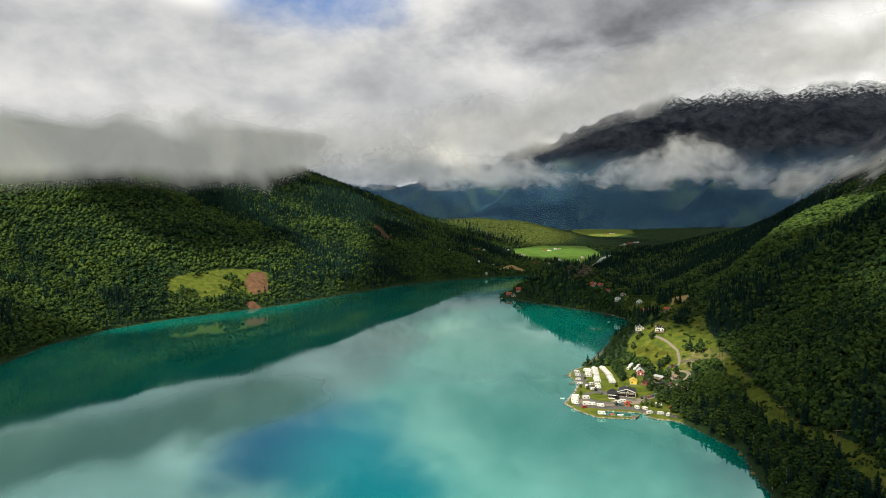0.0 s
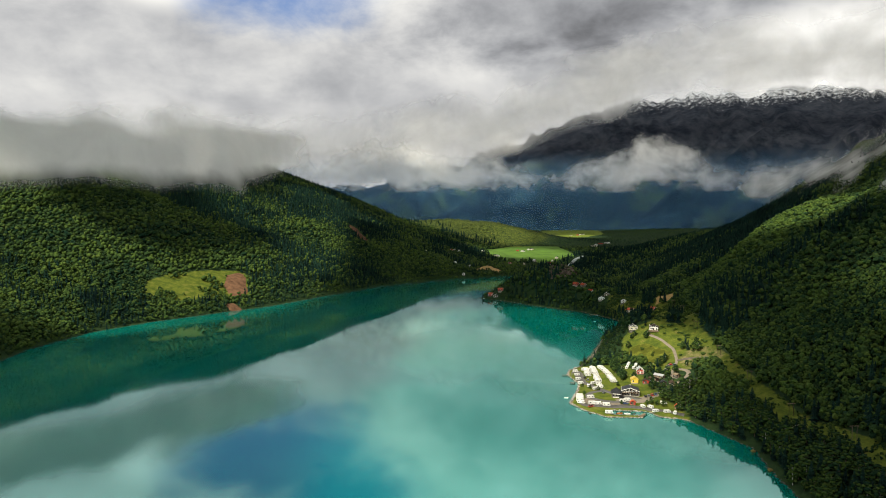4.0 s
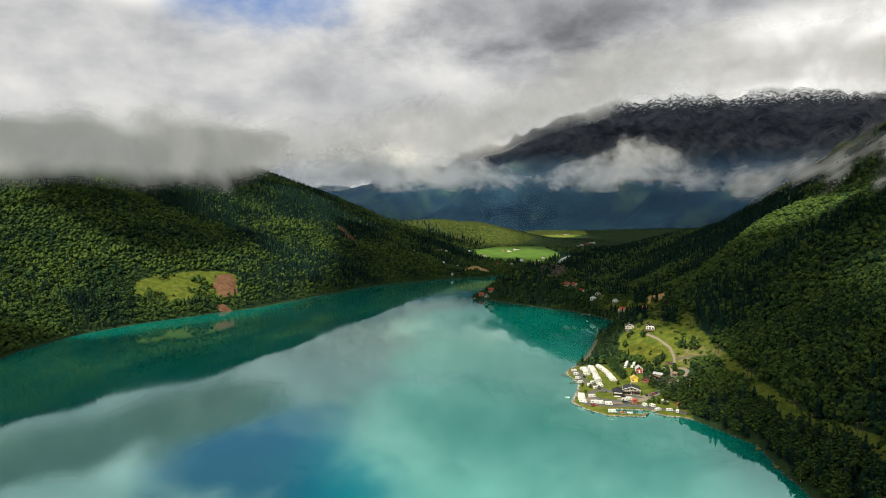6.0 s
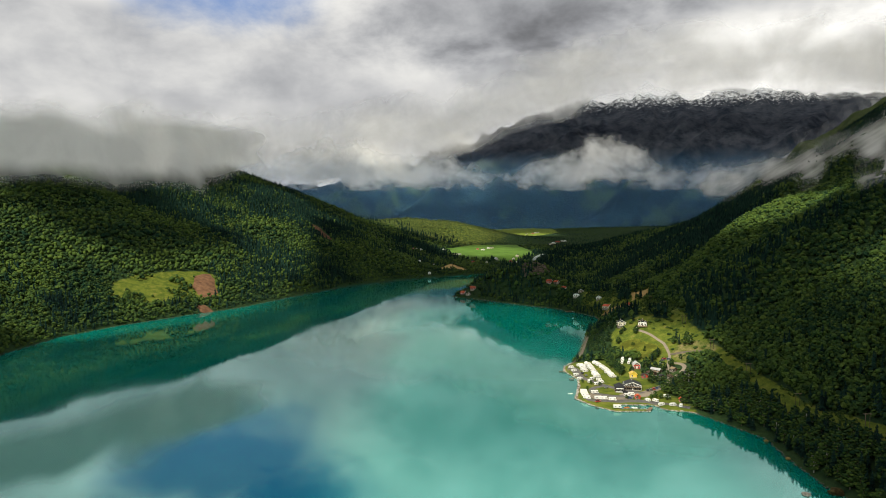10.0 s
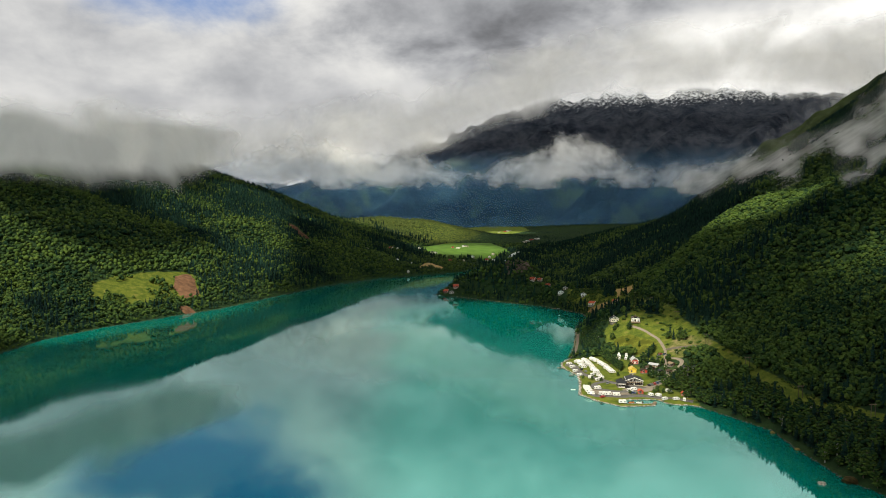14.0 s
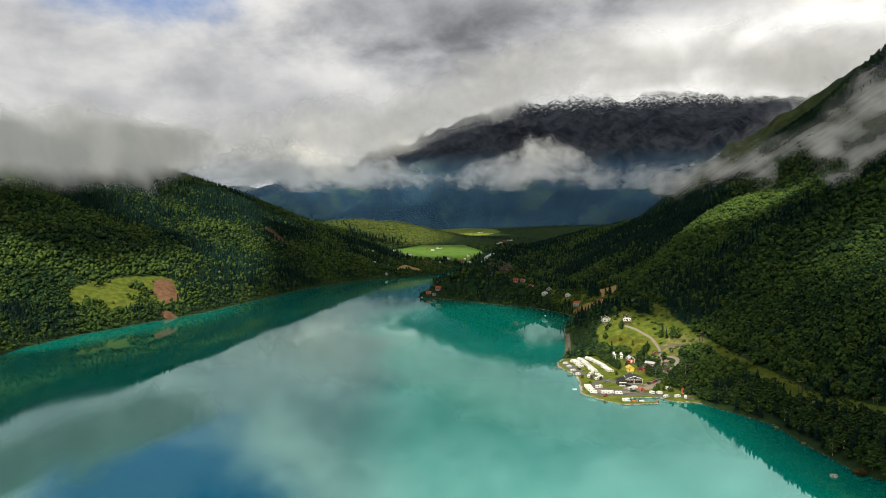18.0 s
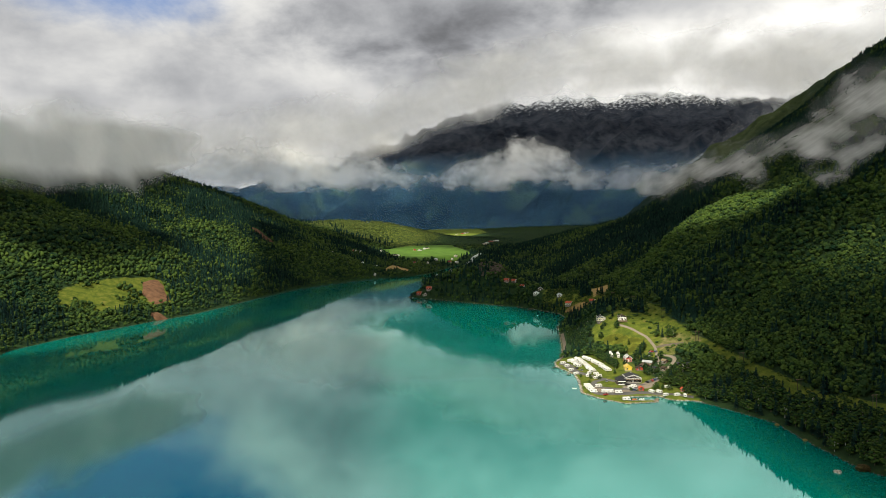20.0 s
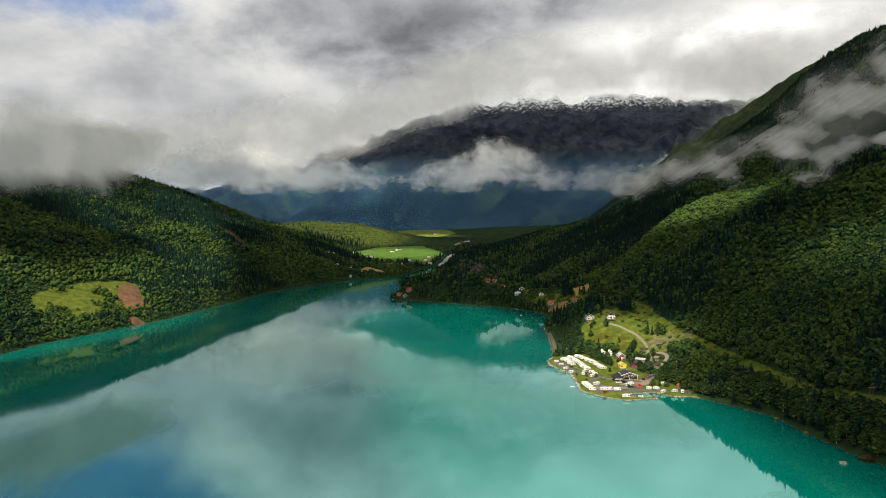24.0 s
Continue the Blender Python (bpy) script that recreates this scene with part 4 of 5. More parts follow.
def ribbon(name, line, wide, mat, label, lift=0.3):
    pts = []
    for (ax, ay), (bx, by) in zip(line, line[1:]):
        n = max(1, int(math.hypot(bx - ax, by - ay) / 3))
        pts += [(ax + (bx - ax) * k / n, ay + (by - ay) * k / n) for k in range(n)]
    pts = np.array(pts + [line[-1]])
    for _ in range(4):
        pts[1:-1] = (pts[:-2] + 2 * pts[1:-1] + pts[2:]) / 4
    d = np.gradient(pts, axis=0)
    nrm = np.stack([-d[:, 1], d[:, 0]], 1) / np.hypot(d[:, 0], d[:, 1])[:, None]
    across = np.array([-0.6, -0.5, 0, 0.5, 0.6]) * wide
    P = pts[:, None] + nrm[:, None] * across[None, :, None]
    Z = ground_z(P[..., 0], P[..., 1]) + lift * np.array([-1.0, 1, 1.1, 1, -1.0])[None]
    me = mesh_arrays(name, np.concatenate([P, Z[..., None]], 2).reshape(-1, 3), grid_faces(len(pts), 5)[:, ::-1], mat, True)
    return tagged(new(name, me), label, "road", kind="structure")


draped("farm_field", FARM_FIELD, M_FIELD, "bright green mown hay meadow of the farm", 0.8, 10)
ribbon("river", RIVER, 10, plain("white_water", (0.46, 0.56, 0.54), 0.4, vary=0.45, size=14.0, relief=0.1), "pale river running white through the valley", 0.8)
draped("far_field", FAR_FIELD, M_LIME, "pale green fields far up the valley", 1.5, 25)
draped("sand_field", PATCHES["sand_field"], M_HAY, "ochre cut stubble patch by the river mouth", 0.8, 7)
draped("bay_stubble", PATCHES["bay_stubble"], M_HAY, "ochre stubble field above the bay", 0.5, 4)
draped("shore_stubble", PATCHES["shore_stubble"], M_HAY, "ochre cut grass by the bay", 0.4, 3)
draped("felled_patch", PATCHES["felled_patch"], M_BARE, "reddish felled patch in the wood", 0.6, 5)
draped("felled_patch", PATCHES["landslip"], M_BARE, "reddish landslip above the shore", 0.6, 4)
draped("felled_patch", PATCHES["high_scar"], M_BARE, "reddish scar high in the wood", 1.5, 8)
draped("knoll_lawn", [(172, 606), (170, 636), (182, 640), (192, 632), (204, 604), (196, 588), (178, 590)], M_LAWN, "sunlit lawn on the knoll above the camp", 0.4, 4)
ribbon("camp_road", [(196, 645), (204, 628), (206, 606), (199, 580), (188, 560), (179, 542), (174, 524), (163, 513), (150, 503), (136, 497)], 2.2, M_GRAVEL, "narrow gravel road winding down to the camp")
ribbon("camp_lane", [(188, 562), (195, 553), (194, 540), (184, 531), (176, 528)], 3.0, M_GRAVEL, "gravel lane round the cabins")
ribbon("camp_lane", [(199, 580), (210, 572), (216, 560)], 3.4, M_GRAVEL, "gravel track into the quarry ground")
ribbon("shore_lane", [(118, 610), (128, 626), (143, 651), (160, 690), (182, 745)], 3.0, M_GRAVEL, "pale lane along the wooded shore")
ribbon("camp_lane", [(141, 499), (128, 512), (121, 525), (117, 540), (113, 560), (115, 588)], 4.2, M_ASPHALT, "grey asphalt lane of the camp")
ribbon("camp_lane", [(136, 497), (120, 494), (108, 500), (104, 512), (110, 524), (120, 526)], 4.2, M_ASPHALT, "grey asphalt loop of the camp")
ribbon("harbour_lane", [(96, 500), (97, 487), (105, 484), (118, 486), (137, 482), (148, 471), (158, 462)], 3.4, M_ASPHALT, "worn asphalt along the harbour")
draped("gravel_lot", [(98, 506), (97, 486), (106, 484), (128, 487), (128, 493), (112, 496), (106, 510)], M_GRAVEL, "grey gravel pitch for motorhomes", 0.18, 3)
draped("gravel_lot", [(110, 556), (110, 590), (116, 602), (120, 596), (119, 560)], M_ASPHALT, "asphalt pitch by the water", 0.18, 3)
draped("terrace", [(122, 500), (140, 504), (150, 510), (152, 500), (138, 492), (122, 494)], M_GRAVEL, "gravel terrace before the lodge", 0.2, 3)


# ---------- houses ----------
def window(parent, x, y, z, wide, high, face):
    """A window on a wall; face is the turn of the wall's outward side about z."""
    w = part("window", box(-wide / 2 - 0.1, wide / 2 + 0.1, -0.06, 0.04, -high / 2 - 0.1, high / 2 + 0.1), M_WHITE, parent, "", (x, y, z), face)
    part("pane", box(-wide / 2, wide / 2, -0.09, -0.055, -high / 2, high / 2), M_GLASS, w)
    return w


def house(name, x, y, turn, wide, deep, wall_h, roof_h, wall, roof, label, trim=None, chimney=True, storeys=1, windows=3, group="", gable_boards=False, z=None):
    """A gabled house; the gable looks along its own -y."""
    h = thing(name, x, y, turn, label, "house", group, z)
    w, d = wide / 2, deep / 2
    part("foundation", box(-w - 0.05, w + 0.05, -d - 0.05, d + 0.05, -2.5, 0.35), M_STONE, h)
    body = part("wall", prism([(-w, 0.3), (w, 0.3), (w, wall_h), (0, wall_h + roof_h), (-w, wall_h)], -d, d), wall, h)
    o, t = 0.45, 0.16
    k = roof_h / w
    ex, ez = w + o, wall_h - o * k
    top = wall_h + roof_h
    part("roof", join(prism([(0, top + 0.02), (ex, ez + 0.02), (ex, ez + t), (0, top + t)], -d - o, d + o),
                      prism([(0, top + t), (-ex, ez + t), (-ex, ez + 0.02), (0, top + 0.02)], -d - o, d + o)), roof, h)
    if trim:
        for side in (-1, 1):
            part("bargeboard", join(prism([(0, top - 0.2), (side * ex, ez - 0.2), (side * ex, ez + t + 0.06), (0, top + t + 0.06)][::side], -d - o - 0.08, -d - o),
                                    ), trim, h)
            part("corner_board", box(side * w - 0.12, side * w + 0.12, -d - 0.05, -d + 0.14, 0.3, wall_h), trim, h)
    for s in range(storeys):
        zc = 1.6 + 2.5 * s
        for i in range(windows):
            u = (i + 0.5) / windows * 2 - 1
            if not (s == 0 and i == windows // 2):
                window(h, u * w * 0.8, -d, zc, min(1.1, wide / windows * 0.5), 1.2, 0)
            window(h, -w, u * d * 0.8, zc, 1.0, 1.2, -90)
    if roof_h > 1.8:
        window(h, 0, -d, wall_h + 0.45 * roof_h, 0.9, 1.0, 0)
    part("door", box(-0.5, 0.5, -d - 0.07, -d + 0.02, 0.3, 2.4), trim or M_TIMBER, h, "panelled front door")
    if chimney:
        part("chimney", box(-0.35, 0.35, d * 0.3, d * 0.3 + 0.7, wall_h + roof_h * 0.5, top + 0.9), M_STONE, h)
    return h


def balcony(h, wide, y, z):
    b = part("balcony", box(-wide / 2, wide / 2, y - 1.4, y, z, z + 0.15), M_TIMBER, h)
    for i in range(9):
        u = -wide / 2 + wide * i / 8
        part("post", box(u - 0.05, u + 0.05, y - 1.4, y - 1.3, z + 0.15, z + 1.05), M_WHITE, b)
    part("handrail", box(-wide / 2, wide / 2, y - 1.42, y - 1.28, z + 1.05, z + 1.17), M_WHITE, b)


lodge = house("lodge", 137, 513, -16, 12.5, 11, 3.7, 2.3, M_BROWN, M_SLATE, "dark tarred timber lodge with white gable trim and slate roof", M_WHITE, True, 2, 5)
balcony(lodge, 11, -5.5, 2.4)
annex = thing("lodge_annex", 125.5, 509, -16, "dark timber annex with steep slate hip roof beside the lodge", "house")
part("foundation", box(-3.4, 3.4, -4.1, 4.1, -2.5, 0.35), M_STONE, annex)
part("wall", box(-3.3, 3.3, -4, 4, 0.3, 3.5), M_BROWN, annex)
part("roof", ([(-3.9, -4.6, 3.4), (3.9, -4.6, 3.4), (3.9, 4.6, 3.4), (-3.9, 4.6, 3.4), (0, -1.2, 6.3), (0, 1.2, 6.3)],
              [(3, 2, 1, 0), (0, 1, 4), (1, 2, 5, 4), (2, 3, 5), (3, 0, 4, 5)]), M_SLATE, annex)
for i in (-2, 0, 2):
    window(annex, i, -4, 1.6, 1.2, 1.5, 0)
    window(annex, -3.3, i * 1.2, 2.2, 1.0, 1.2, -90)
part("porch", box(-2.6, 2.6, -5.6, -4.05, 0.2, 0.5), M_WHITE, annex)
part("porch_roof", box(-2.8, 2.8, -5.8, -4.05, 2.7, 2.85), M_WHITE, annex)
house("yellow_house", 149.5, 541, -14, 5.2, 6, 3.0, 1.7, M_YELLOW, plain("ochre_roof", (0.50, 0.36, 0.10), 0.6, vary=0.15), "small bright yellow wooden house with ochre roof", M_YELLOW, True, 1, 2)
red = house("red_house", 160.5, 561, -12, 5.4, 6.5, 3.4, 2.3, M_RED, M_TIN, "red wooden house with white trim and pale metal roof", M_WHITE, True, 2, 3)
house("white_house", 189, 666, -8, 7.5, 6.5, 3.4, 2.0, M_CREAM, M_SLATE, "cream wooden house on the knoll with dark roof", M_WHITE, True, 2, 4)
house("white_house", 203, 648, -22, 8, 6.5, 3.4, 2.0, M_WHITE, M_BROWN, "white house with brown gable and terrace beside the road", M_BROWN, True, 2, 4)
part("terrace", box(-4.5, 4.5, -5.6, -3.4, -0.8, 0.2), M_TIMBER, bpy.data.objects["white_house.001"])
CABINS = [(157, 536, -10, 6, 5, M_RED, M_BROWN, "small dark red cabin with brown roof"), (165, 541, 10, 8, 6, M_BROWN, M_BROWN, "low brown timber cabin"),
          (172, 548, 35, 4.0, 10, M_TIMBER, M_TIN, "long shed with pale metal roof"), (186, 524, -25, 6, 6, M_BROWN, M_SLATE, "dark cabin with pale gravel yard"),
          (190, 516, -20, 5, 5, M_BROWN, M_SLATE, "dark cabin at the wood's edge"), (175, 528, 5, 5, 4.5, M_TIMBER, M_BROWN, "weathered cabin with brown roof"),
          (183, 540, 15, 5, 5, M_BROWN, M_TIMBER, "small brown cabin among shrubs"), (169, 531, -8, 5, 4.5, M_BROWN, M_SLATE, "small tarred cabin under trees"),
          (194, 509, -30, 4.5, 5, M_TIMBER, M_SLATE, "weathered hut at the wood's edge"), (131, 488, -18, 4.5, 4, M_RED, M_TILE, "small red kiosk with tile roof by the harbour"),
          (158, 476, -20, 3.0, 3.0, M_RED, M_TILE, "little red shed near the shore")]
for x, y, turn, w, d, wall, roof, label in CABINS:
    house("cabin", x, y, turn, w * 0.8, d * 0.8, 2.2, 1.1, wall, roof, label, None, False, 1, 2, "camp cabins")
HAMLET = [(249, 987, -18, 9, 8, M_WHITE, M_SLATE, "white farmhouse above the bay"), (257, 991, -18, 7, 9, M_TIMBER, M_SLATE, "grey barn beside the white farmhouse"),
          (267, 944, -20, 7, 7, M_WHITE, M_TIN, "tall white house above the bay"), (266, 909, -24, 13, 8, M_CREAM, M_TILE, "long cream house with bright red tile roof"),
          (229, 1060, -20, 8, 7, M_RED, M_TILE, "red-roofed house on the cape hill"), (240, 1058, -20, 8, 6, M_TIMBER, M_TILE, "house with orange tile roof on the hill"),
          (246, 1037, -15, 7, 6, M_WHITE, M_TILE, "white cottage with red roof"), (111, 1163, -10, 11, 7, M_RED, M_TILE, "red boathouse on the cape"),
          (126, 1158, 15, 12, 8, M_RED, M_TILE, "red-roofed house under trees on the cape"), (118, 1150, -30, 7, 5, M_TIMBER, M_SLATE, "grey boathouse on the stony shore"),
          (350, 998, -20, 8, 7, M_RED, M_TILE, "red barn at the wood's edge"), (282, 871, -25, 9, 6, M_TIMBER, M_TILE, "house with weathered red roof near the bay"),
          (300, 1040, -15, 8, 7, M_TIMBER, M_SLATE, "weathered barn on the slope")]
for x, y, turn, w, d, wall, roof, label in HAMLET:
    house("house", x, y, turn + (72 if roof is M_TILE else 0), w, d, 2.9, 2.1, wall, roof, label, M_WHITE if wall is not M_WHITE else None, True, 1, 3, "houses by the bay", z=gz(x, y) - 0.9)
FARMS = [(197, 2078, 12), (221, 1975, 20), (228, 1968, 14), (309, 2130, 14), (323, 2114, 20), (358, 2161, 16), (346, 2150, 11), (362, 1909, 16), (374, 1925, 12), (389, 1939, 14),
         (382, 1905, 12), (234, 1783, 12), (246, 1790, 9), (272, 1794, 12), (314, 1872, 11), (88, 1866, 12), (111, 1906, 14), (98, 1880, 10), (85, 1668, 10), (103, 1644, 11),
         (123, 1700, 10), (15, 1676, 9), (97, 1556, 8), (684, 2896, 18), (721, 2954, 16), (584, 2272, 24), (600, 2300, 20), (629, 2348, 26), (656, 2370, 22), (640, 2830, 14), (700, 2920, 14)]
LOOKS = [(M_WHITE, M_SLATE, "white farmhouse with dark roof in the valley"), (M_RED, M_SLATE, "red barn with slate roof in the valley"),
         (M_WHITE, M_TIN, "white outbuilding with pale metal roof"), (M_CREAM, M_SLATE, "cream farmhouse with dark slate roof")]
for i, (x, y, w) in enumerate(FARMS):
    wall, roof, label = LOOKS[(i * 7) % 4]
    house("farmhouse", x, y, (i * 47) % 60 - 30, w * 0.55, w * 0.75, 3.4, 2.0, wall, roof, label, None, i % 2 == 0, 1, 3, "valley farms")


# ---------- caravans and motorhomes ----------
def wheel(parent, x, y, r=0.34):
    tyre = part("wheel", tube(r, 0.22, 14, "y"), M_RUBBER, parent, "black tyre", (x, y, r))
    part("rim", tube(r * 0.55, 0.24, 10, "y"), M_TIN, tyre)


def caravan(name, x, y, turn, long=5.6, motor=False):
    c = thing(name, x, y, turn, "white motorhome parked on the pitch" if motor else "white touring caravan on its pitch", "motorhome" if motor else "caravan",
              "motorhomes at the harbour" if motor else "caravans of the camp")
    L, H = long / 2, 2.75 if motor else 2.55
    nose = [(-L, 0.5), (L - 0.1, 0.5), (L, 0.9), (L, 1.15), (L - 0.7, 1.35), (L - 1.1, 2.0), (L - 0.5, 2.15), (L - 0.7, H), (-L + 0.2, H), (-L, H - 0.25)] if motor else \
           [(-L + 0.1, 0.45), (L - 0.25, 0.45), (L, 0.95), (L - 0.12, 1.6), (L - 0.55, H - 0.12), (L - 0.9, H), (-L + 0.45, H), (-L + 0.15, H - 0.2), (-L, 1.2)]
    part("body", prism(nose, -1.15, 1.15), M_CARAVAN, c)
    part("stripe", box(-L + 0.3, L - 0.6, -1.17, 1.17, 0.95, 1.1), M_CANVAS, c)
    for s in (-1, 1):
        for u in (-0.28, 0.22):
            part("window", box(u * long - 0.5, u * long + 0.5, s * 1.15 - 0.03, s * 1.15 + 0.03, 1.35, 1.95), M_GLASS, c)
    part("rear_window", box(-L - 0.02, -L + 0.12, -0.7, 0.7, 1.4, 1.95), M_GLASS, c)
    part("door", box(-0.35, 0.3, -1.18, -1.1, 0.5, 2.25), M_WHITE, c)
    part("roof_hatch", box(-0.6, 0.1, -0.35, 0.35, H, H + 0.12), M_CANVAS, c)
    if motor:
        part("windscreen", ([(L - 0.66, -1.0, 1.4), (L - 0.66, 1.0, 1.4), (L - 1.04, 1.0, 1.98), (L - 1.04, -1.0, 1.98), (L - 0.8, -1.0, 1.35), (L - 0.8, 1.0, 1.35)],
                            [(0, 1, 2, 3), (1, 0, 4, 5), (0, 3, 4), (1, 5, 2), (4, 3, 2, 5)]), M_GLASS, c)
    else:
        part("drawbar", box(L - 0.2, L + 1.1, -0.06, 0.06, 0.42, 0.52), M_TIN, c)
    for s in (-1, 1):
        wheel(c, -0.3 if not motor else -L + 1.3, s * 1.02)
        if motor:
            wheel(c, L - 1.0, s * 1.02)
    return c


first_caravan = caravan("caravan", 126, 599, 0)
first_motor = caravan("motorhome", 99, 512, 0, 6.4, True)
first_caravan.scale = (0.82, 0.82, 0.82)
first_motor.scale = (0.85, 0.85, 0.85)

tent = thing("awning_tent", 124, 596, 0, "pale grey canvas awning pitched beside a caravan", "awning", "awnings of the camp")
part("canopy", prism([(-2.0, 1.7), (-2.0, 0), (2.0, 0), (2.0, 1.7), (0, 2.35)], 1.25, 3.4), M_CANVAS, tent)
part("flap", box(-0.5, 0.5, 3.38, 3.46, 0.05, 1.9), M_WHITE, tent)


def row(x0, y0, x1, y1, n, turn, tents=True):
    for k in range(n):
        u = k / (n - 1)
        x, y = x0 + (x1 - x0) * u, y0 + (y1 - y0) * u
        a = turn + random.uniform(-4, 4)
        m = pose(x + random.uniform(-0.4, 0.4), y, gz(x, y) + 0.06, 0, 0, a)
        copy_thing(first_caravan, m)
        if tents and random.random() < 0.85:
            copy_thing(tent, m @ Matrix.Translation((random.uniform(-0.3, 0.3), 0, 0)))


row(126, 593, 121.5, 575, 5, 12)
row(132, 599, 124.5, 553, 12, 10)
row(138.5, 596, 135, 545, 13, 6)
row(115.5, 594, 110.8, 557, 4, 10, False)
row(156, 580, 164, 598, 4, 60, False)
row(161, 577, 168, 592, 3, 60, False)
for x, y, a in [(118.5, 548, 30), (122, 543, -10), (113, 541, 70), (116, 531, 25), (121, 536, -30), (126, 495, 5), (136, 482, 100), (141, 480, 110),
                (142, 472.5, 20), (148, 467.5, 10), (152.5, 464.5, 60), (153, 488, -10), (130, 497, -8)]:
    copy_thing(first_caravan, pose(x, y, gz(x, y) + 0.08, 0, 0, a))
for x, y, a in [(98, 508, -20), (97, 503.5, -22), (96, 499, -25), (95.6, 494.5, -28), (105.5, 506, 10), (102.5, 490, 0), (106, 488.5, -4), (108.5, 469, -8), (111.5, 486, -12)]:
    copy_thing(first_motor, pose(x, y, gz(x, y) + 0.1, 0, 0, a))
first_motor.matrix_basis = pose(99.2, 512.5, gz(99.2, 512.5) + 0.1, 0, 0, -18) @ Matrix.Scale(0.85, 4)


# ---------- cars, boats, jetty ----------
def car(x, y, turn, paint, label):
    c = thing("car", x, y, turn, label, "car", "parked cars", gz(x, y) + 0.12)
    part("body", prism([(-2.1, 0.3), (2.0, 0.3), (2.1, 0.7), (1.9, 0.85), (0.9, 0.95), (-2.05, 0.95)], -0.85, 0.85), paint, c)
    part("cabin", prism([(-1.9, 0.95), (1.0, 0.95), (0.3, 1.45), (-1.4, 1.47)], -0.74, 0.74), M_GLASS, c)
    part("roof", box(-1.35, 0.28, -0.72, 0.72, 1.45, 1.5), paint, c)
    for sx in (-1.3, 1.3):
        for sy in (-0.8, 0.8):
            wheel(c, sx, sy, 0.31)
    for sy in (-0.6, 0.6):
        part("headlight", box(2.0, 2.12, sy - 0.15, sy + 0.15, 0.6, 0.74), M_TIN, c)


M_CAR = {"black": plain("black_car_paint", (0.02, 0.02, 0.022), 0.25), "grey": plain("grey_car_paint", (0.22, 0.23, 0.24), 0.3, 0.3),
         "red": plain("red_car_paint", (0.35, 0.03, 0.03), 0.3), "blue": plain("blue_car_paint", (0.04, 0.07, 0.16), 0.3)}
for i, (x, y, a) in enumerate([(186, 568, 20), (188.5, 571, 25), (191, 573.5, 20), (193, 570, 30), (183, 563, 40), (146, 505, 80), (149, 506.5, 80), (152, 508, 82),
                               (155, 509.5, 80), (158, 511, 84), (128, 503, 10), (119, 519, 60), (100, 484, 20), (126, 489, 0), (118, 562, 80), (117.5, 570, 85)]):
    paint = ("black", "grey", "red", "blue", "grey")[i % 5]
    car(x, y, a, M_CAR[paint], f"{paint} car parked in the camp")


def boat(x, y, turn, long, paint, label, z=-0.15):
    b = thing("boat", x, y, turn, label, "boat", "small boats", z)
    L, w = long / 2, long * 0.19
    ring = [(-L, -w * 0.9), (L * 0.3, -w), (L * 0.75, -w * 0.6), (L, 0), (L * 0.75, w * 0.6), (L * 0.3, w), (-L, w * 0.9)]
    n = len(ring)
    V = [(x * 0.86, y * 0.6, -0.1) for x, y in ring] + [(x, y, 0.65) for x, y in ring] + [(x * 0.93, y * 0.85, 0.65) for x, y in ring] + [(x * 0.86, y * 0.7, 0.3) for x, y in ring]
    F = [tuple(range(n - 1, -1, -1))] + [(r * n + i, r * n + (i + 1) % n, (r + 1) * n + (i + 1) % n, (r + 1) * n + i) for r in range(3) for i in range(n)] + [tuple(range(3 * n, 4 * n))]
    part("hull", (V, F), paint, b)
    part("thwart", box(-0.2, 0.2, -w * 0.8, w * 0.8, 0.42, 0.5), M_TIMBER, b)
    part("windscreen", box(L * 0.25, L * 0.3, -w * 0.6, w * 0.6, 0.65, 1.05), M_GLASS, b)
    part("outboard", box(-L - 0.3, -L + 0.02, -0.18, 0.18, 0.1, 1.0), M_RUBBER, b)


for x, y, a, s, paint, label in [(89.5, 515, 160, 3.6, M_WHITE, "white motorboat moored off the camp"), (122, 472, 10, 5, M_WHITE, "white boat in the little harbour"),
                                 (117, 473, 5, 4.5, M_ORANGE, "orange boat in the little harbour"), (193, 776, 120, 6, M_WHITE, "white boat at the wooded shore"),
                                 (215, 898, 60, 5, M_WHITE, "white boat out on the bay"), (236, 960, 110, 9, M_WHITE, "white boat at the bay jetty"), (100, 1158, 20, 7, M_WHITE, "boat by the cape boathouses")]:
    boat(x, y, a, s, paint, label)


def jetty(x, y, turn, long, wide, label):
    j = thing("jetty", x, y, turn, label, "jetty", "jetties", 0.0)
    n = int(long / 0.45)
    plank = pieces("plank", *box(-0.2, 0.2, -wide / 2, wide / 2, 0.75, 0.83), M_TIMBER)
    for i in range(n):
        part("plank", plank, None, j, "", ((i + 0.5) * 0.45, 0, random.uniform(-0.012, 0.012)), random.uniform(-1, 1))
    for s in (-1, 1):
        part("beam", box(0, long, s * wide * 0.4 - 0.08, s * wide * 0.4 + 0.08, 0.55, 0.75), M_TIMBER, j)
        for k in range(max(2, int(long / 3)) + 1):
            u = 0.2 + (long - 0.4) * k / max(2, int(long / 3))
            part("pile", tube(0.13, 3.2, 8, "z"), M_BARK, j, "", (u, s * wide * 0.45, -0.6))


jetty(133.5, 470, -125, 9, 2.4, "dark wooden jetty between harbour and beach")
jetty(108, 588, 175, 5, 1.6, "small wooden landing stage by the pitches")
jetty(107, 560, 178, 4, 1.6, "short wooden landing stage")
jetty(237, 962, 200, 14, 2.5, "wooden jetty in the bay")


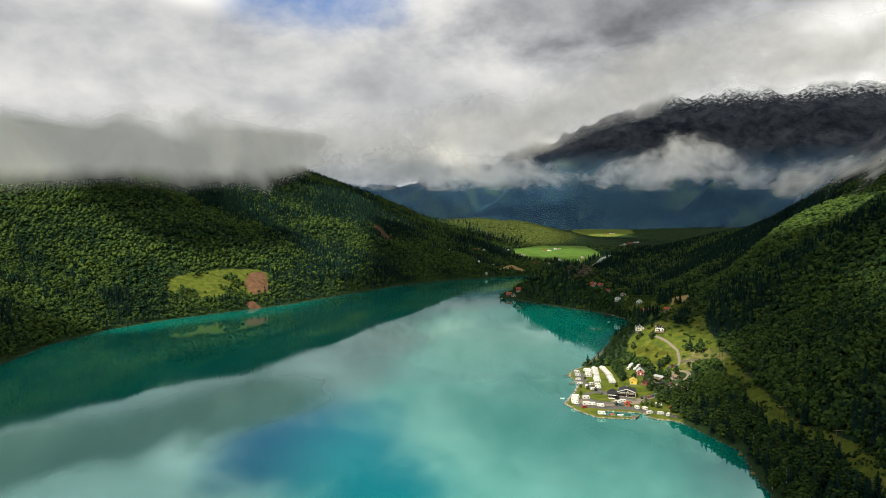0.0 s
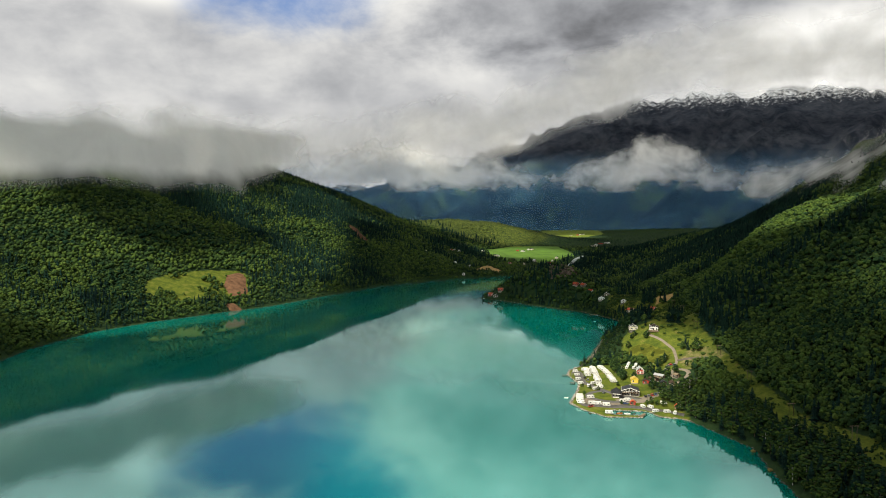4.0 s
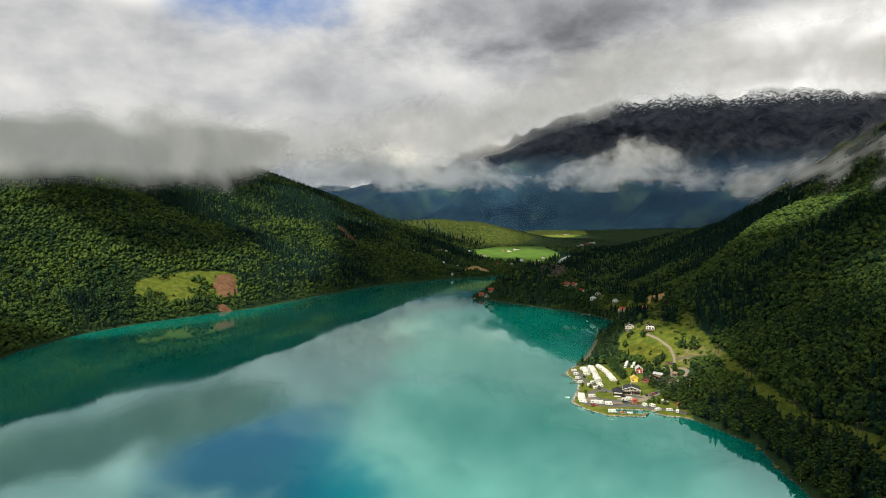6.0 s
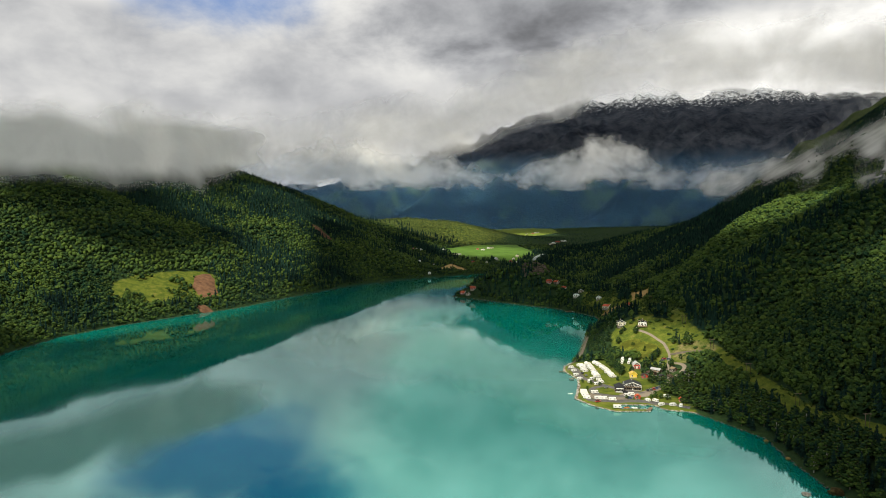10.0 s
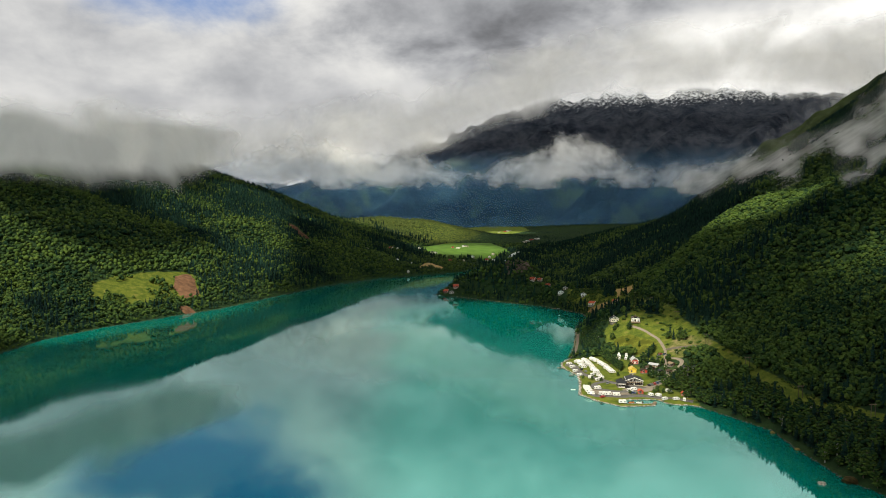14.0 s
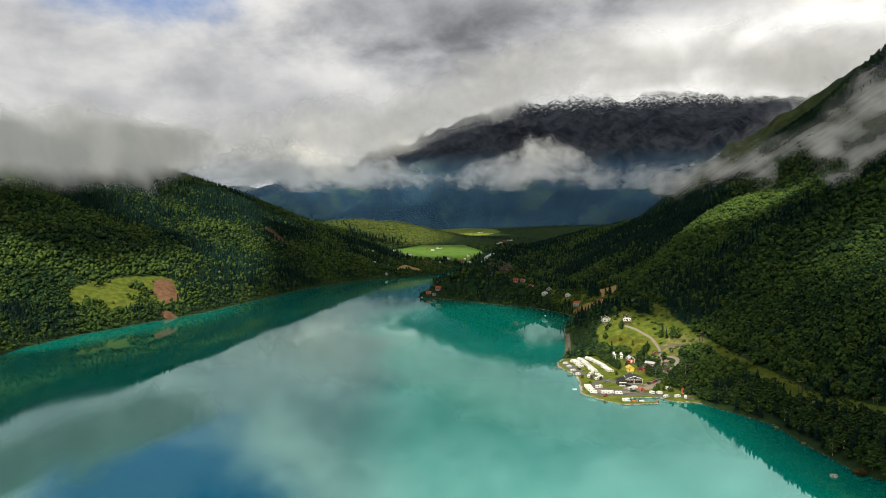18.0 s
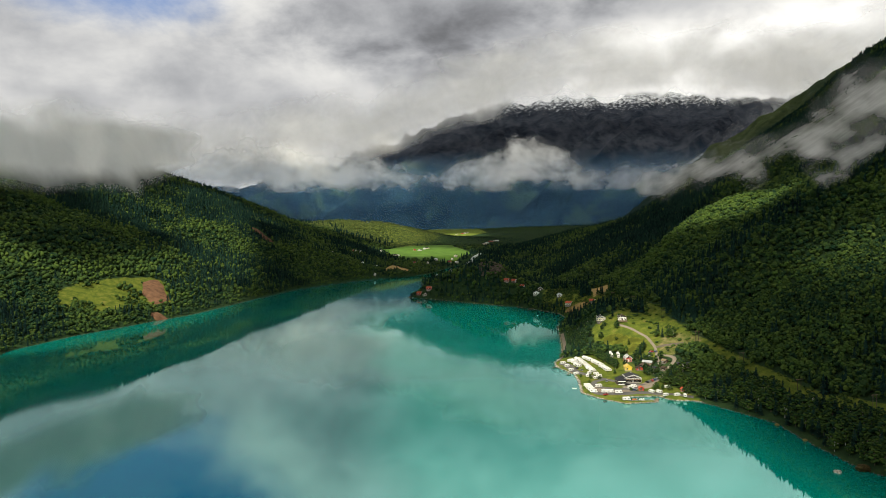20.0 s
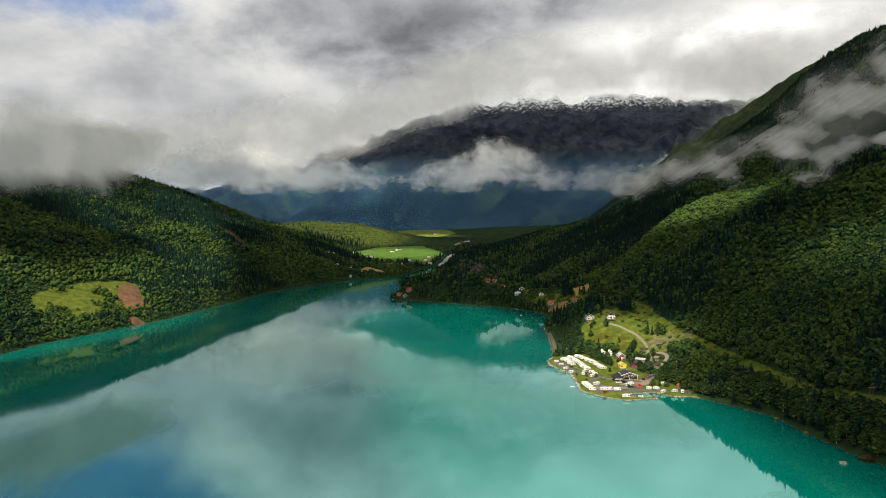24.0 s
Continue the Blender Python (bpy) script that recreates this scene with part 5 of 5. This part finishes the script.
# ---------- power line on the cleared strip ----------
def power_pole(x, y, turn):
    p = thing("power_pole", x, y, turn, "tarred wooden twin power pole on the cleared strip", "power pole", "power line")
    for s in (-1, 1):
        part("pole", tube(0.16, 9.5, 8, "z"), M_BARK, p, "", (s * 1.3, 0, 4.2))
    part("crossarm", box(-2.4, 2.4, -0.1, 0.1, 8.3, 8.55), M_TIMBER, p)
    for i in (-2.1, 0, 2.1):
        part("insulator", tube(0.09, 0.5, 8, "z"), M_GLASS, p, "", (i, 0, 8.05))


for x, y, a in [(203, 352, 88), (202, 410, 86), (210, 478, 75), (222, 552, 75), (232, 622, 70), (266, 738, 68), (298, 845, 65)]:
    power_pole(x, y, a - 90)


# ---------- single trees ----------
def leaf_tree_meshes(rng, k):
    """A birch or alder one metre high: trunk with limbs, and a crown of many small clumps."""
    V, F = [], []
    for i in range(34):
        t = (i + 0.5) / 34
        h = 0.24 + 0.70 * t
        wide = 0.34 * math.sin(math.pi * min(1, 0.16 + 0.82 * t)) ** 0.75 * (1 + 0.25 * math.sin(5 * i * 0.7 + k))
        a, rad = i * 2.399963 + rng.uniform(-0.4, 0.4), wide * math.sqrt(rng.uniform(0.15, 1.0))
        s = rng.uniform(0.068, 0.122) * (1.15 - 0.4 * t)
        q = ICO_V * rng.uniform(0.65, 1.3, (len(ICO_V), 1)) * s * (1.15, 1.15, 0.8)
        F.append(ICO_F + 12 * i)
        V.append(q + (rad * math.cos(a) + 0.04 * math.sin(k), rad * math.sin(a), h + rng.uniform(-0.03, 0.03)))
    crown = mesh_arrays("crown", np.concatenate(V), np.concatenate(F), M_LEAF, True)

    def limb(p, q, r0, r1):
        p, q = Vector(p), Vector(q)
        d = (q - p).normalized()
        u = d.orthogonal().normalized()
        w = d.cross(u)
        ring = [(math.cos(2 * math.pi * j / 6), math.sin(2 * math.pi * j / 6)) for j in range(6)]
        vs = [tuple(p + (u * c + w * s) * r0) for c, s in ring] + [tuple(q + (u * c + w * s) * r1) for c, s in ring]
        return vs, [(j, (j + 1) % 6, 6 + (j + 1) % 6, 6 + j) for j in range(6)] + [tuple(range(6, 12))]

    bits = [limb((0, 0, -0.04), (0.02, 0, 0.45), 0.030, 0.018), limb((0.02, 0, 0.45), (0.0, 0.02, 0.85), 0.018, 0.005)]
    for j in range(5):
        a, z = j * 1.3 + k, 0.28 + 0.09 * j
        bits.append(limb((0.01, 0, z), (0.24 * math.cos(a), 0.24 * math.sin(a), z + 0.22), 0.012, 0.003))
    return crown, pieces("trunk", *join(*bits), M_BIRCH if k % 2 else M_BARK)


def spruce_meshes(rng, k):
    v, f = needle_crown(rng, 13, 9)
    crown = mesh_arrays("crown", v, f, M_SPRUCE)
    n = 8
    ring = [(math.cos(2 * math.pi * j / n), math.sin(2 * math.pi * j / n)) for j in range(n)]
    V = [(0.022 * c, 0.022 * s, -0.03) for c, s in ring] + [(0.004 * c, 0.004 * s, 0.9) for c, s in ring]
    return crown, pieces("trunk", V, [(j, (j + 1) % n, n + (j + 1) % n, n + j) for j in range(n)], M_BARK)


def plant_trees():
    rng = np.random.default_rng(19)
    leafy = [leaf_tree_meshes(rng, k) for k in range(4)]
    spiky = [spruce_meshes(rng, k) for k in range(3)]
    spots = []
    # the shore wood on the near bank
    for x in np.arange(160, 206, 4.6):
        for y in np.arange(296, 462, 4.8):
            spots.append((x + rng.uniform(-2, 2), y + rng.uniform(-2, 2), rng.uniform(7, 11.5), rng.random() < 0.25, "shore"))
    # the belt behind the caravan rows
    for k in range(30):
        u = k / 29
        spots.append((152 - 10 * u + rng.uniform(-2.2, 3.4), 626 - 78 * u + rng.uniform(-1.5, 1.5), rng.uniform(5, 7.5), False, "belt"))
    # the wooded side of the knoll
    for x in np.arange(140, 186, 5.4):
        for y in np.arange(632, 745, 5.4):
            spots.append((x + rng.uniform(-2, 2), y + rng.uniform(-2, 2), rng.uniform(3.5, 6.5), rng.random() < 0.04, "knoll"))
    for x, y, h in [(184, 653, 5), (187, 655, 5), (193, 641, 6.5), (195, 643, 6), (184, 625, 3.5), (177, 642, 7), (190, 585, 7), (187, 583, 7), (192, 589, 6), (182, 578, 7.5), (180, 574, 7),
                    (173, 552, 7), (176, 548, 6), (162, 535, 6), (216, 587, 8), (213, 592, 7.5), (219, 583, 8), (215, 602, 8), (211, 598, 7), (221, 594, 8), (158, 503, 8), (160, 495, 8), (163, 499, 9),
                    (166, 492, 9), (156, 497, 7), (170, 503, 9), (167, 511, 7), (172, 514, 7), (161, 482, 8), (166, 480, 9), (158, 470, 7), (171, 485, 10), (165, 470, 9), (145, 490, 5), (148, 486, 4),
                    (112, 533, 4), (109, 544, 4), (107, 548, 4), (117, 527, 3.5), (104, 519, 3.5), (124, 618, 7), (121, 615, 6), (168, 560, 7), (171, 566, 8), (176, 536, 5), (180, 548, 6), (186, 550, 7),
                    (153, 551, 5), (146, 553, 6), (180, 519, 7), (182, 512, 9), (187, 504, 9), (176, 508, 8), (123, 489, 3.5), (141, 487, 4), (151, 482, 5), (163, 524, 5), (199, 660, 6), (182, 674, 6),
                    (178, 603, 2.5), (190, 612, 2.5), (187, 606, 3.5), (142, 548, 4), (135, 536, 3.5)]:
        spots.append((x, y, h, rng.random() < 0.08, "camp"))
    # young trees crowding round the cabins
    road = [(196, 645), (204, 628), (206, 606), (199, 580), (188, 560), (179, 542), (174, 524), (163, 513), (150, 503)]
    spur = [(188, 562), (195, 553), (194, 540), (184, 531), (176, 528)]
    grove = [(156, 520), (160, 492), (172, 482), (196, 500), (206, 530), (200, 562), (176, 566), (158, 552)]
    for _ in range(420):
        x, y = rng.uniform(150, 210), rng.uniform(480, 570)
        p, q = np.array([x]), np.array([y])
        if not inside(p, q, grove)[0] or min(float(line_distance(p, q, road)[0]), float(line_distance(p, q, spur)[0])) < 3.5:
            continue
        if min(math.hypot(x - c[0], y - c[1]) for c in CABINS) < 5.5 or min(math.hypot(x - a, y - b) for a, b in ((160.5, 561), (149.5, 541), (153, 488))) < 6:
            continue
        if min([9.0] + [math.hypot(x - s[0], y - s[1]) for s in spots[-90:]]) < 3.2:
            continue
        spots.append((x, y, rng.uniform(2.5, 5.5), rng.random() < 0.1, "camp"))
    count = [0, 0]
    for x, y, h, spruce, place in spots:
        shore = float(shore_distance(np.array([x]), np.array([y]))[0])
        if shore < 2.5:
            continue
        if place == "shore" and (float(line_distance(np.array([x]), np.array([y]), STRIP)[0]) < 8 or shore > 36):
            continue
        if place == "knoll" and (shore < 7 or inside(np.array([x]), np.array([y]), MEADOW)[0] or y < 630):
            continue
        if count[int(spruce)] >= (290 if place != "camp" else 420):
            continue
        count[int(spruce)] += 1
        h *= 0.7 + 0.3 * min(1, shore / 15)
        crown, trunk = (spiky if spruce else leafy)[rng.integers(3)]
        if spruce:
            h *= 1.35
        name, label = ("spruce_tree", "tall dark spruce on the shore slope") if spruce else ("birch_tree", "leafy birch with a full summer crown")
        if place == "belt":
            label = "leafy tree in the dense belt behind the caravans"
        elif place == "camp":
            label = "small leafy tree among the camp's lawns and cabins" if not spruce else "young spruce among the cabins"
        t = thing(name, x, y, rng.uniform(0, 360), label, "tree", "trees of the near shore" if place == "shore" else "trees of the camp and knoll")
        wide = h * rng.uniform(0.95, 1.3)
        for nm, me in (("trunk", trunk), ("crown", crown)):
            ob = part(nm, me, None, t)
            ob.scale = (wide, wide, h)


def plant_shrubs():
    """Single bushes on the knoll, the cabins' ground and the cleared strip."""
    rng = np.random.default_rng(23)
    kinds = []
    for k in range(4):
        V, F = [], []
        for i in range(16):
            a, r = i * 2.4, 0.42 * math.sqrt(rng.random())
            V.append(ICO_V * rng.uniform(0.7, 1.25, (12, 1)) * rng.uniform(0.16, 0.26) + (r * math.cos(a), r * math.sin(a), 0.22 + 0.42 * (1 - (r / 0.45) ** 2) * rng.random()))
            F.append(ICO_F + 12 * i)
        kinds.append(mesh_arrays("shrub", np.concatenate(V), np.concatenate(F), M_LEAF))
    n = 0
    while n < 280:
        x, y = rng.uniform(160, 300), rng.uniform(480, 860)
        p, q = np.array([x]), np.array([y])
        on_strip = float(line_distance(p, q, STRIP)[0]) < 14
        on_knoll = inside(p, q, MEADOW)[0] or inside(p, q, GREEN_STRIP)[0]
        camp_side = inside(p, q, CAMP)[0] and x > 160
        if not (on_strip or camp_side or (on_knoll and (x > 203 or rng.random() < 0.10))):
            continue
        if float(line_distance(p, q, [(196, 645), (204, 628), (206, 606), (199, 580), (188, 560), (179, 542), (174, 524)])[0]) < 3.5:
            continue
        n += 1
        s = rng.uniform(1.4, 3.6)
        ob = tagged(new("shrub", kinds[n % 4]), "low leafy shrub in rough grass", "shrub", "shrubs of the knoll")
        ob.matrix_basis = pose(x, y, gz(x, y) - 0.15, 0, 0, rng.uniform(0, 360)) @ Matrix.Diagonal((s * 1.2, s * 1.2, s, 1))


plant_trees()
plant_shrubs()


# ---------- stones ----------
M_MOSS = plain("mossy_rock", (0.11, 0.085, 0.03), 0.9, vary=0.5, size=2.0, relief=0.1)
M_DARKSTONE = plain("wet_stone", (0.10, 0.095, 0.08), 0.7, vary=0.4, size=1.0, relief=0.05)


def stone_mesh(rng, name="stone"):
    v = ICO_V * rng.uniform(0.7, 1.2, (12, 1)) * (1.2, 1.0, 0.7)
    return mesh_arrays(name, v, ICO_F, M_STONE)


def along(line, gap):
    out = []
    for (ax, ay), (bx, by) in zip(line, line[1:]):
        n = max(1, int(math.hypot(bx - ax, by - ay) / gap))
        out += [(ax + (bx - ax) * k / n, ay + (by - ay) * k / n) for k in range(n)]
    return out


def lay_stones():
    rng = np.random.default_rng(5)
    kinds = [stone_mesh(rng) for _ in range(6)]
    wall = tagged(new("revetment"), "rough stone revetment along the camp's shore", "stone wall", kind="structure")
    i0, i1 = SHORE_EAST.index((158, 453)), SHORE_EAST.index((126, 624))
    n = 0
    for x, y in along(SHORE_EAST[i0:i1 + 1], 1.0):
        if n >= 290:
            break
        n += 1
        s = rng.uniform(0.45, 0.95)
        ob = part("stone", kinds[n % 6], None, wall, "", (x + rng.uniform(-0.7, 0.7), y + rng.uniform(-0.7, 0.7), rng.uniform(0.0, 0.45)), rng.uniform(0, 360))
        ob.scale = (s, s, s)
    V, F = [], []
    line = along(SHORE_EAST[1:i0 + 1], 1.6) + along(SHORE_EAST[i1:-4], 2.2) + along(SHORE_WEST[2:14], 3.0)
    for k, (x, y) in enumerate(line):
        q = ICO_V * rng.uniform(0.6, 1.25, (12, 1)) * rng.uniform(0.25, 0.7) * (1.3, 1.0, 0.7)
        V.append(q + (x + rng.uniform(-1, 1), y + rng.uniform(-1, 1), rng.uniform(0, 0.3)))
        F.append(ICO_F + 12 * k)
    tagged(new("shore_stones", mesh_arrays("shore_stones", np.concatenate(V), np.concatenate(F), M_DARKSTONE)), "grey stones along the water's edge", "stones", kind="stuff")
    # bare crags among the trees of the cape hill
    V, F = [], []
    k = 0
    while k < 170:
        x, y = rng.uniform(190, 242), rng.uniform(1076, 1126)
        if not inside(np.array([x]), np.array([y]), PATCHES["rock_outcrop"])[0]:
            continue
        q = ICO_V * rng.uniform(0.55, 1.3, (12, 1)) * rng.uniform(1.0, 3.0) * (1.5, 1.2, 0.8)
        V.append(q + (x, y, gz(x, y) + 0.2))
        F.append(ICO_F + 12 * k)
        k += 1
    tagged(new("rock_outcrop", mesh_arrays("rock_outcrop", np.concatenate(V), np.concatenate(F), M_CRAG)), "broken brownish crags between trees on the cape hill", "rocks", kind="stuff")
    for x, y, z, s, label in [(143, 316, 0.0, 2.0, "pale rock standing out of the shallow water"), (157.5, 315, 1.0, 3.2, "big ochre boulder on the wooded shore"),
                              (170, 392, 0.5, 1.3, "grey boulder at the water's edge"), (164, 362, 0.5, 1.4, "mossy boulder at the water's edge")]:
        b = bmesh.new()
        bmesh.ops.create_icosphere(b, subdivisions=3, radius=1)
        for v in b.verts:
            v.co *= 1 + 0.35 * noise.noise(v.co * 1.4 + Vector((x, y, 0))) + 0.1 * noise.noise(v.co * 4)
            v.co.z *= 0.62
        me = bpy.data.meshes.new("boulder")
        b.to_mesh(me)
        b.free()
        me.materials.append(M_STONE if s < 2.1 and z == 0 else M_MOSS)
        ob = tagged(new("boulder", me), label, "rock")
        ob.matrix_basis = pose(x, y, z) @ Matrix.Scale(s, 4)


lay_stones()
